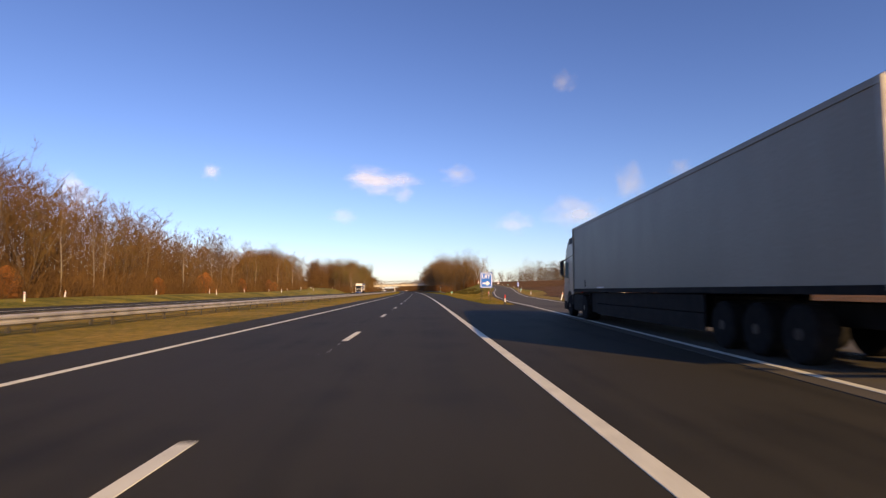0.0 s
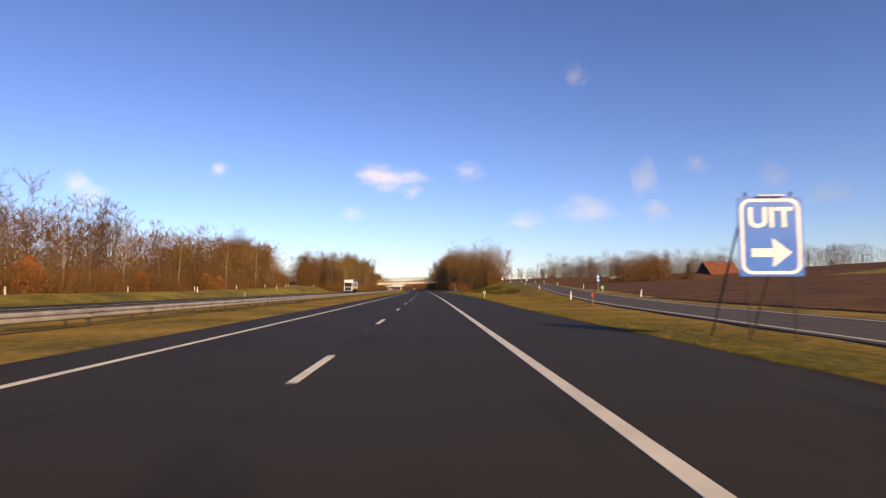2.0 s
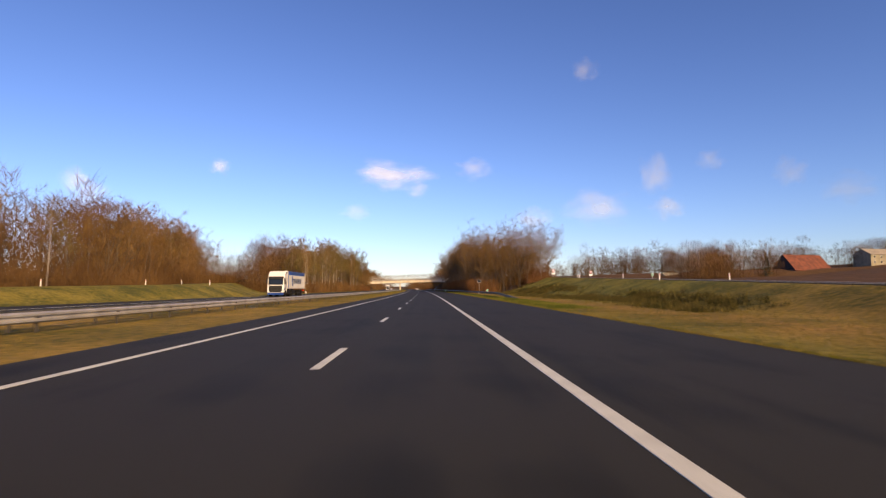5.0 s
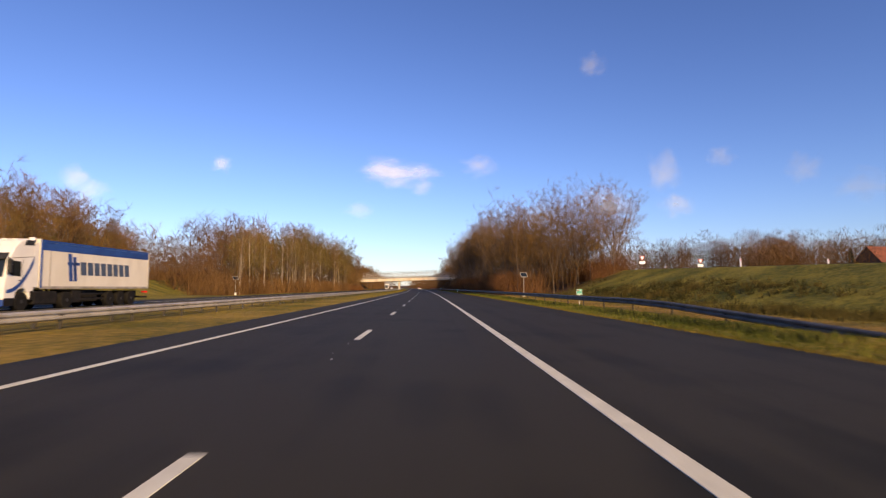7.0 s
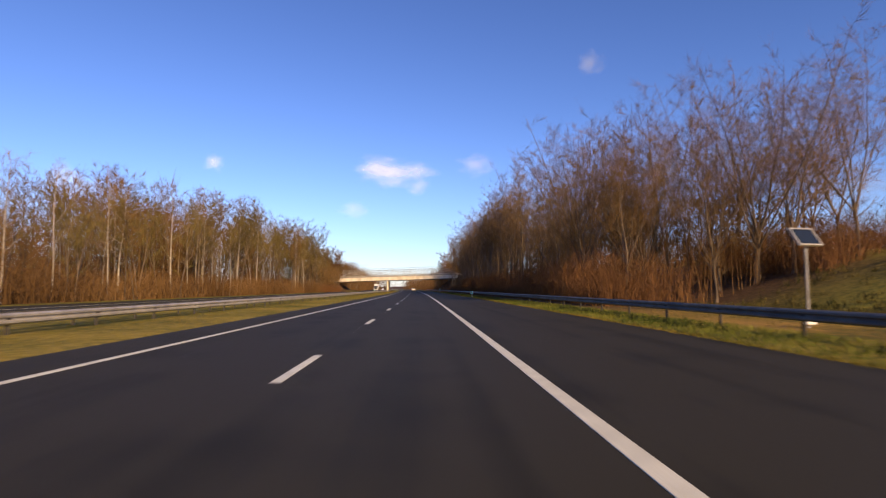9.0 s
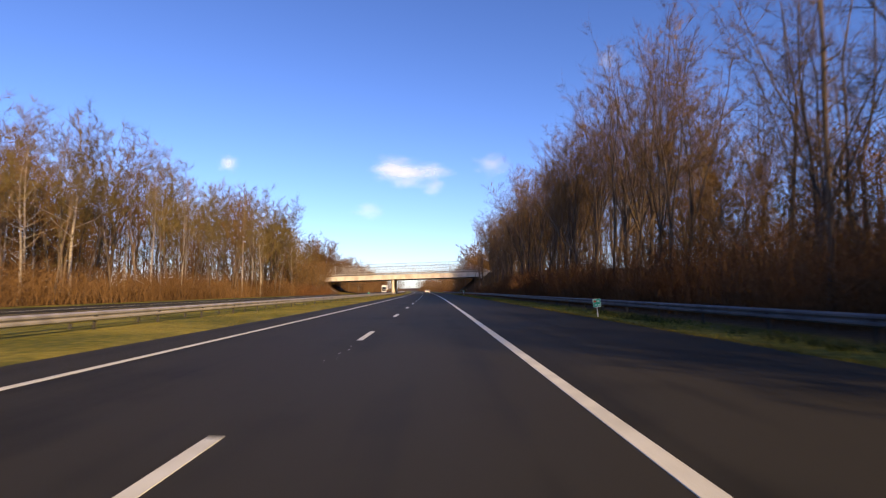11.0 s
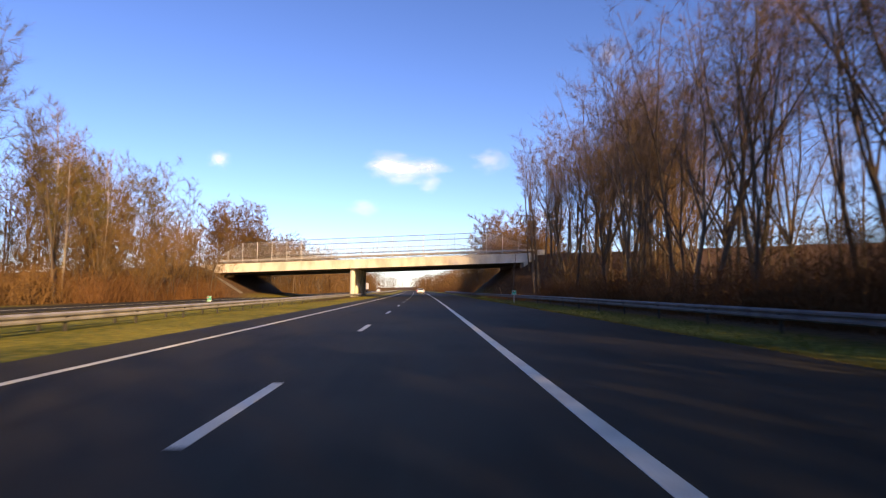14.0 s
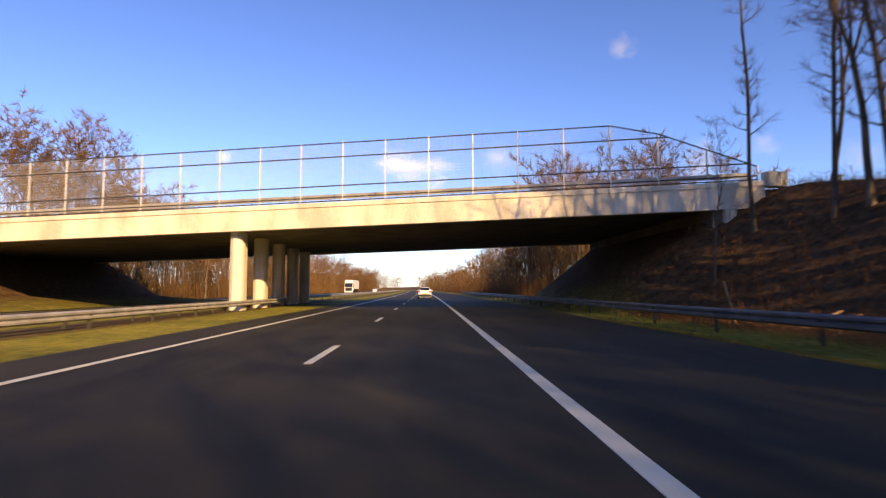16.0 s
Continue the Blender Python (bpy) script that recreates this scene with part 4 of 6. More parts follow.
for i in range(24):
    plant(13 + i % 3, 505 - i * 0.6 + rng.uniform(-3, 3), 62 + i * 3.6 + rng.uniform(-0.7, 0.7), 13.0 * rng.uniform(0.88, 1.1), "trees in a row beyond the field")
far_wood("distant_woods", "brown leafless woods behind the farm", row_spots(404, 128, 414, 172, 48, 13, 5, 5, 21) + row_spots(480, 100, 462, 185, 90, 15, 6.5, 6, 2) + row_spots(474, 110, 470, 195, 40, 19, 5, 6, 13) + row_spots(472, 158, 464, 236, 42, 20, 6, 5, 43) + row_spots(472, 190, 440, 330, 100, 15, 6.5, 8, 3) + row_spots(400, 330, 300, 430, 40, 15, 6, 12, 14), 2, 330, 0.105)
far_wood("far_woods", "hazy far woods closing the view along the road", row_spots(900, -120, 1000, -20, 70, 14, 6, 20, 4) + row_spots(1000, 10, 850, 120, 70, 14, 6, 20, 5) + row_spots(740, -31, 1000, -40, 80, 15, 5, 5, 6) + row_spots(700, 16, 1000, 16, 70, 12, 5, 4, 7) + row_spots(530, -34, 780, -36, 90, 14, 4.5, 2.5, 41) + row_spots(520, 18, 780, 20, 70, 12, 4, 2.5, 42) + row_spots(488, -50, 740, -50, 60, 16, 5, 4, 15) + row_spots(400, 400, 150, 600, 60, 14, 6, 20, 10), 3, 160, 0.16)
far_wood("back_woods", "brown leafless trees filling the depth of the wood", row_spots(30, -60, 110, -60, 60, 17.5, 4, 5, 8) + row_spots(110, -60, 230, -60, 85, 12.5, 4, 5, 18) + row_spots(230, -62, 390, -108, 100, 19.5, 4, 4, 20) + row_spots(310, -54, 330, -54, 10, 11, 4, 4, 9) + row_spots(332, -52, 430, -74, 44, 19, 4, 5, 31) + row_spots(325, -52, 466, -51, 70, 18.5, 4, 4, 19) + row_spots(292, 31, 345, 33, 22, 9, 4, 2.0, 12) + row_spots(340, 33, 392, 33, 18, 13, 4, 2.5, 45), 6, 470, 0.085)


# ---- ploughed field ----
def field():
    ss, verts, faces = steps(-60, 420, 3), [], []
    n = 46
    for s in ss:
        a = max(slip_left(s) + 10.5, 22)
        if s > 120:
            a = slip_left(s) + 10.5 + slip_z(s) * 3.0
        for j in range(n + 1):
            o = a + (330 - a) * (j / n) ** 2
            verts.append(P(s, o, ground_z(s, o) + (-0.06 if j == 0 else 0.06 + 0.05 * ((j * 7 + int(s)) % 2))))
    for i in range(len(ss) - 1):
        for j in range(n):
            a = i * (n + 1) + j
            faces.append((a, a + 1, a + n + 2, a + n + 1))
    tagged(link("field", data("field", verts, faces), SOIL), "dark brown ploughed field with furrows", "field", kind="structure")


field()


# ---- clouds: azimuth, elevation, width, height, density ----
def cloud_material():
    m = bpy.data.materials.new("thin cloud")
    m.use_nodes = True
    n, l = m.node_tree.nodes, m.node_tree.links
    n.remove(n["Principled BSDF"])
    out = n["Material Output"]
    tc = n.new("ShaderNodeTexCoord")
    oi = n.new("ShaderNodeObjectInfo")
    uv = n.new("ShaderNodeVectorMath")
    uv.operation = "ADD"
    l.new(tc.outputs["UV"], uv.inputs[0])
    noise_a = n.new("ShaderNodeTexNoise")
    noise_a.noise_dimensions = "4D"
    noise_a.inputs["Scale"].default_value, noise_a.inputs["Detail"].default_value = 1.6, 7
    mul = n.new("ShaderNodeMath")
    mul.operation = "MULTIPLY"
    mul.inputs[1].default_value = 57.0
    l.new(oi.outputs["Random"], mul.inputs[0])
    l.new(mul.outputs[0], noise_a.inputs["W"])
    l.new(uv.outputs[0], noise_a.inputs["Vector"])
    ln = n.new("ShaderNodeVectorMath")
    ln.operation = "LENGTH"
    l.new(tc.outputs["UV"], ln.inputs[0])
    sub = n.new("ShaderNodeMath")
    sub.operation = "MULTIPLY_ADD"
    sub.inputs[1].default_value, sub.inputs[2].default_value = -0.62, 0.16
    l.new(ln.outputs["Value"], sub.inputs[0])
    add = n.new("ShaderNodeMath")
    add.operation = "ADD"
    l.new(sub.outputs[0], add.inputs[0])
    l.new(noise_a.outputs[0], add.inputs[1])
    mr = n.new("ShaderNodeMapRange")
    mr.interpolation_type = "SMOOTHSTEP"
    mr.inputs[1].default_value, mr.inputs[2].default_value = 0.10, 0.72
    l.new(add.outputs[0], mr.inputs[0])
    dens = n.new("ShaderNodeAttribute")
    dens.attribute_type, dens.attribute_name = "OBJECT", "density"
    fac = n.new("ShaderNodeMath")
    fac.operation = "MULTIPLY"
    l.new(mr.outputs[0], fac.inputs[0])
    l.new(dens.outputs["Fac"], fac.inputs[1])
    tr, df, mx = n.new("ShaderNodeBsdfTransparent"), n.new("ShaderNodeBsdfDiffuse"), n.new("ShaderNodeMixShader")
    df.inputs[0].default_value = (0.83, 0.87, 0.85, 1)
    l.new(fac.outputs[0], mx.inputs[0])
    l.new(tr.outputs[0], mx.inputs[1])
    l.new(df.outputs[0], mx.inputs[2])
    l.new(mx.outputs[0], out.inputs[0])
    return m


CLOUD = cloud_material()
for az, el, w, h, dens in (
    (-4.86, 11.78, 430, 170, 1.00), (-2.27, 10.38, 141, 84, 0.50), (3.80, 12.60, 197, 125, 0.50), (-22.28, 11.86, 113, 100, 0.55),
    (-34.10, 9.62, 149, 125, 0.45), (-33.11, 8.32, 170, 134, 0.50), (22.10, 11.10, 172, 218, 0.55), (27.10, 12.17, 132, 119, 0.35),
    (23.18, 7.93, 185, 140, 0.55), (33.67, 10.34, 163, 161, 0.50), (37.72, 8.55, 223, 154, 0.40), (15.46, 21.65, 136, 132, 0.40),
    (-8.78, 7.92, 156, 100, 0.30), (16.52, 8.21, 359, 211, 0.60), (9.77, 7.27, 230, 125, 0.50),
):
    a, e = radians(az), radians(el)
    way = Vector((math.sin(a) * math.cos(e), math.cos(a) * math.cos(e), math.sin(e)))
    me = data("cloud", [(-0.5, -0.5, 0), (0.5, -0.5, 0), (0.5, 0.5, 0), (-0.5, 0.5, 0)], [(0, 1, 2, 3)])
    lay = me.uv_layers.new(name="puff")
    lay.data.foreach_set("uv", [-1, -1, 1, -1, 1, 1, -1, 1])
    ob = tagged(link("cloud", me, CLOUD), "small soft white cloud in a blue sky", "cloud", "clouds", "structure")
    ob["density"] = dens * 0.54
    ob.matrix_world = look(P(220, 0, 0) + way * 3600, P(220, 0, 0)) @ Matrix.Diagonal((w * 1.45, h * 1.4, 1, 1))


# ---- vehicles: x across, y forward from the front bumper, z up ----
# Teal base colour stands in for bright sky seen through the cab.
GLASS_CAB = plain("cab glass in sky colour", (0.17, 0.28, 0.29), 0.05)
GLASS_DARK = plain("dark vehicle glass", (0.015, 0.02, 0.024), 0.06)
CAB_SILVER = surface("silver-grey lorry paint", (0.27, 0.243, 0.222), (0.30, 0.272, 0.248), 1, 60, 0.35, 0.3, 0.02)
CAB_WHITE = surface("white lorry paint", (0.70, 0.69, 0.66), (0.78, 0.77, 0.74), 1, 60, 0.35, 0, 0.02)
TRAILER_GREY = surface("pale grey trailer skin", (0.262, 0.237, 0.190), (0.296, 0.268, 0.216), 0.8, 40, 0.5, 0, 0.02, stretch=(1, 1, 0.4))
TRAILER_WHITE = surface("off-white trailer skin", (0.64, 0.61, 0.53), (0.74, 0.71, 0.62), 0.8, 40, 0.5, 0, 0.02, stretch=(1, 1, 0.4))
BLUE = surface("deep blue paint", (0.015, 0.05, 0.22), (0.02, 0.07, 0.28), 1, 60, 0.4, 0, 0.02)
GREY_MARK = surface("slate blue lettering film", (0.05, 0.08, 0.14), (0.07, 0.10, 0.17), 2, 60, 0.4, 0, 0.02)
CHASSIS = surface("grimy black chassis", (0.008, 0.008, 0.008), (0.018, 0.016, 0.015), 3, 40, 0.8, 0, 0.1, spec=0.2)
RIM = surface("dull alloy rim", (0.04, 0.04, 0.04), (0.09, 0.085, 0.08), 5, 60, 0.4, 0.7, 0.05)
RUBBER = surface("tyre rubber", (0.008, 0.008, 0.008), (0.016, 0.015, 0.014), 5, 50, 0.9, 0, 0.2, spec=0.15)
TAIL_RED = plain("red lamp glass", (0.55, 0.01, 0.01), 0.2, emit=0.6)
AMBER = plain("amber lamp glass", (0.8, 0.25, 0.02), 0.2)
LAMP = plain("clear lamp glass", (0.75, 0.75, 0.72), 0.15)
PLATE = plain("yellow number plate", (0.75, 0.50, 0.03), 0.4)
CAR_WHITE = surface("white car paint", (0.74, 0.75, 0.77), (0.80, 0.81, 0.82), 1, 60, 0.25, 0, 0.01)


def wheel(parent, x, y, r, w, out):
    """Tyre with a bevelled shoulder and a dished rim; out is the side that shows."""
    b = lathe(bmesh.new(), [(-w / 2, r * 0.62), (-w / 2, r * 0.9), (-w / 2 + 0.04, r), (w / 2 - 0.04, r), (w / 2, r * 0.9), (w / 2, r * 0.62)], 28)
    wh = part("wheel", b, RUBBER, parent, smooth=False)
    wh.matrix_basis = pose(x, y, r)
    b = lathe(bmesh.new(), [(-0.02, r * 0.6), (w * 0.42, r * 0.62), (w * 0.50, r * 0.60), (w * 0.30, r * 0.48), (w * 0.30, r * 0.28), (w * 0.52, r * 0.2), (w * 0.52, r * 0.02)], 20)
    rim = part("rim", b, RIM, wh)
    rim.matrix_basis = Matrix.Diagonal((out, 1, 1, 1))
    return wh


def lorry(label, cab_paint, skin, band=None, marks=False, high=4.0, rear=-16.0, roof=3.75):
    t = tagged(new("articulated_lorry"), label, "lorry")
    # cab: side outline with raked screen and rounded roof fairing
    out = [(0.0, 0.45), (0.03, 1.25), (-0.08, 1.75), (-0.30, 2.75), (-0.62, 3.30), (-1.05, roof - 0.12), (-1.45, roof), (-2.05, roof), (-2.12, 1.10), (-2.05, 0.95), (-1.98, 0.62), (-1.80, 0.62), (-1.72, 0.95), (-1.52, 1.13), (-1.28, 1.18), (-1.04, 1.13), (-0.84, 0.95), (-0.76, 0.62), (-0.70, 0.45)]
    part("cab", extrude_x(bmesh.new(), out, -1.22, 1.22, 0.06), cab_paint, t)
    part("windscreen", extrude_x(bmesh.new(), [(-0.06, 1.78), (-0.045, 1.80), (-0.265, 2.72), (-0.29, 2.72)], -1.08, 1.08), GLASS_DARK, t)
    part("sun_visor", extrude_x(bmesh.new(), [(-0.30, 2.78), (-0.12, 2.66), (-0.10, 2.72), (-0.42, 3.02)], -1.12, 1.12, 0.01), BLACK, t)
    part("grille", boxed(-0.98, 0.98, 0.0, 0.045, 0.66, 1.66, 0.015), BLACK, t)
    for k in range(4):
        part("grille_bar", boxed(-0.80, 0.80, 0.046, 0.065, 0.82 + k * 0.19, 0.88 + k * 0.19, 0.005), CHASSIS, t)
    part("bumper", boxed(-1.22, 1.22, -0.30, 0.07, 0.28, 0.62, 0.05), band or cab_paint, t)
    for sx in (-1, 1):
        part("headlight", boxed(sx * 1.0 - 0.17, sx * 1.0 + 0.17, 0.0, 0.085, 0.66, 0.84, 0.03), LAMP, t)
        b = extrude_x(bmesh.new(), [(-0.36, 1.86), (-1.12, 1.80), (-1.12, 2.58), (-0.52, 2.62)], sx * 1.215, sx * 1.232)
        part("side_window", b, GLASS_DARK if band else GLASS_CAB, t)
        part("roof_deflector", extrude_x(bmesh.new(), [(-1.30, roof - 0.34), (-1.45, roof - 0.05), (-2.02, roof - 0.05), (-2.02, roof - 0.30)], sx * 1.216, sx * 1.236), BLACK, t)
        part("body_line", extrude_x(bmesh.new(), [(-0.50, 2.735), (-0.50, 2.76), (-2.05, 2.90), (-2.05, 2.875)], sx * 1.218, sx * 1.230), BLACK, t)
        part("door_seam", boxed(sx * 1.222 - 0.004, sx * 1.222 + 0.005, -1.245, -1.225, 1.20, 2.72), BLACK, t)
        part("cab_skirt", boxed(sx * 1.20 - 0.03, sx * 1.20 + 0.034, -0.72, -0.02, 0.30, 0.70, 0.02), CHASSIS, t)
        part("cab_skirt", boxed(sx * 1.20 - 0.03, sx * 1.20 + 0.034, -2.10, -1.84, 0.55, 1.05, 0.02), CHASSIS, t)
        part("air_deflector", extrude_x(bmesh.new(), [(-0.30, 1.30), (-0.34, 1.72), (-0.72, 1.62), (-1.20, 1.34)], sx * 1.222, sx * 1.232, 0.004), cab_paint, t)
        b = extrude_x(bmesh.new(), [(-0.24, 0.70), (-0.28, 1.75), (-0.50, 2.70), (-1.22, 2.70), (-1.22, 1.25)], sx * 1.212, sx * 1.224)
        part("door", b, cab_paint, t)
        part("door_handle", boxed(sx * 1.225 - 0.012, sx * 1.225 + 0.02, -1.12, -0.94, 1.58, 1.63, 0.006), BLACK, t)
        b = boxed(sx * 1.35 - 0.09, sx * 1.35 + 0.09, -0.24, -0.06, 1.98, 2.40, 0.04)
        box(b, sx * 1.35 - 0.09, sx * 1.35 + 0.09, -0.24, -0.06, 2.39, 2.70, 0.04)
        rod(b, (sx * 1.16, -0.30, 2.76), (sx * 1.36, -0.15, 2.69), 0.035)
        rod(b, (sx * 1.16, -0.26, 1.86), (sx * 1.36, -0.15, 1.99), 0.035)
        part("mirror", b, BLACK, t)
        part("step", boxed(sx * 1.0 - 0.22, sx * 1.0 + 0.22, -0.72, -0.30, 0.30, 0.36, 0.01), CHASSIS, t)
        b = extrude_x(bmesh.new(), [(-2.06, 1.25), (-2.06, roof - 0.25), (-2.42, roof - 0.05), (-2.42, 1.25)], sx * 1.17, sx * 1.21, 0.005)
        part("side_fairing", b, BLACK if not band else cab_paint, t)
        part("fuel_tank", boxed(sx * 0.95 - 0.27, sx * 0.95 + 0.27, -4.05, -2.15, 0.30, 1.04, 0.08), CHASSIS, t)
        part("rear_fairing", boxed(sx * 1.17 - 0.02, sx * 1.17 + 0.02, -6.3, -5.42, 0.34, 1.12, 0.015), CHASSIS, t)
        b = boxed(sx * 0.98 - 0.28, sx * 0.98 + 0.28, -5.35, -4.15, 1.08, 1.13, 0.02)
        box(b, sx * 0.98 - 0.28, sx * 0.98 + 0.28, -5.38, -5.33, 0.6, 1.12, 0.01)
        part("mudguard", b, CHASSIS, t)
        for y in (-1.28, -4.75):
            wheel(t, sx * 1.04, y, 0.50, 0.34 if y > -2 else 0.6, sx)
        for y in (rear + 4.8, rear + 3.5, rear + 2.2):
            wheel(t, sx * 1.03, y, 0.50, 0.38, sx)
        for z0, z1 in ((0.48, 0.60), (0.78, 0.90)) if band else ((0.30, 0.70), (0.72, 1.14)):
            part("side_guard", boxed(sx * 1.2 - 0.02, sx * 1.2 + 0.02, rear + 5.6, -6.3, z0, z1, 0.01), CHASSIS, t)
        part("landing_leg", boxed(sx * 0.8 - 0.06, sx * 0.8 + 0.06, -6.2, -6.06, 0.3, 1.15), CHASSIS, t)
        part("tail_lamp", boxed(sx * 1.0 - 0.2, sx * 1.0 + 0.2, rear - 0.06, rear, 0.86, 0.98, 0.01), TAIL_RED, t)
        for y in (-4.0, -7.0, -9.5):
            part("marker_lamp", boxed(sx * 1.275 - 0.01, sx * 1.275 + 0.012, y - 0.05, y + 0.05, 1.15, 1.20, 0.004), TAIL_RED if y == -4.0 else AMBER, t)
    for k in (-0.75, -0.25, 0.25, 0.75):
        part("roof_lamp", boxed(k - 0.10, k + 0.10, -1.30, -1.12, roof - 0.08, roof + 0.015, 0.02), LAMP, t)
    part("work_lamp", boxed(-1.10, -0.80, -2.30, -2.16, roof - 0.02, roof + 0.16, 0.03), LAMP, t)
    part("chassis", boxed(-0.45, 0.45, rear + 0.1, -0.9, 0.62, 1.02, 0.02), CHASSIS, t)
    # dark box added to keep the sunlit ground beneath the trailer from showing
    part("underbody_fill", boxed(-0.9, 0.9, rear + 5.8, -6.5, 0.36, 1.10, 0.03), CHASSIS, t)
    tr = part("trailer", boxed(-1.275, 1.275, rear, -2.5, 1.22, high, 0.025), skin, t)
    for sx in (-1, 1):
        for nm, z0, z1, mt in (("top_rail", high - 0.10, high + 0.012, band or skin), ("bottom_rail", 1.16, 1.30, STEEL if band else CHASSIS)):
            part(nm, boxed(sx * 1.275 - 0.02, sx * 1.275 + 0.022, rear, -2.5, z0, z1, 0.006), mt, tr)
        part("corner_post", boxed(sx * 1.275 - 0.05, sx * 1.275 + 0.024, -2.58, -2.48, 1.22, high, 0.01), skin if not band else band, tr)
        part("corner_post", boxed(sx * 1.275 - 0.05, sx * 1.275 + 0.024, rear - 0.02, rear + 0.1, 1.22, high, 0.01), STEEL, tr)
        if band:
            part("blue_band", boxed(sx * 1.285 - 0.004, sx * 1.285 + 0.006, rear + 0.05, -2.55, high - 0.55, high - 0.11), band, tr, "deep blue tarpaulin edge")
            b = boxed(sx * 1.284 - 0.004, sx * 1.284 + 0.008, -3.3, -3.24, 1.32, high - 0.56)
            part("panel_seam", b, STEEL, tr)
        if marks:
            for y0, w, z0, z1, nm in [(-4.95, 0.34, 1.60, 3.22, "emblem"), (-5.38, 0.30, 1.60, 3.05, "emblem"), (-4.75, 1.15, 2.55, 2.72, "emblem")] + [(-6.05 - k * 0.70, 0.54, 1.98, 2.78, "lettering_bar") for k in range(8)]:
                b = bmesh.new()
                lean = (z1 - z0) * 0.12
                sl = [(y0 - w, z0), (y0, z0), (y0 + lean, z1), (y0 - w + lean, z1)]
                part(nm, extrude_x(b, sl, sx * 1.29 - 0.004, sx * 1.29 + 0.004), BLUE if nm == "emblem" else GREY_MARK, tr)
        else:
            part("small_plate", boxed(sx * 1.286 - 0.004, sx * 1.286 + 0.006, -4.75, -4.60, 1.36, 1.66), BLACK, tr)
            part("lower_strip", boxed(sx * 1.285 - 0.004, sx * 1.285 + 0.006, -7.5, -6.6, 1.31, 1.36), WHITE, tr)
    if band:
        for sx in (-1, 1):
            b = bmesh.new()
            for k in range(10):
                f0, f1 = k / 10, (k + 1) / 10
                q = [(sx * 1.236, -0.15 - 1.9 * f, 0.95 + 1.6 * f ** 2.2 + dz) for f, dz in ((f0, 0), (f1, 0), (f1, 0.16 + 0.22 * f1), (f0, 0.16 + 0.22 * f0))]
                b.faces.new([b.verts.new(v) for v in q])
            part("blue_swoosh", b, BLUE, t, "sweeping blue stripe on the cab")
    part("roof_cap", boxed(-1.2, 1.2, -2.62, -2.45, high - 0.9, high + 0.06, 0.03), skin, tr)
    part("rear_bumper", boxed(-1.2, 1.2, rear - 0.08, rear + 0.02, 0.48, 0.62, 0.02), CHASSIS, t)
    return t


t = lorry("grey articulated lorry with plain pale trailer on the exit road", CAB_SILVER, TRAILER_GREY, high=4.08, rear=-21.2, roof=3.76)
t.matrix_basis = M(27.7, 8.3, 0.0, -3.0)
t = lorry("white articulated lorry with a blue-edged trailer and lettering bars", CAB_WHITE, TRAILER_WHITE, BLUE, True, high=3.85, rear=-14.2, roof=3.8)
t.matrix_basis = M(220.6, -22.8, 0.0, 180)


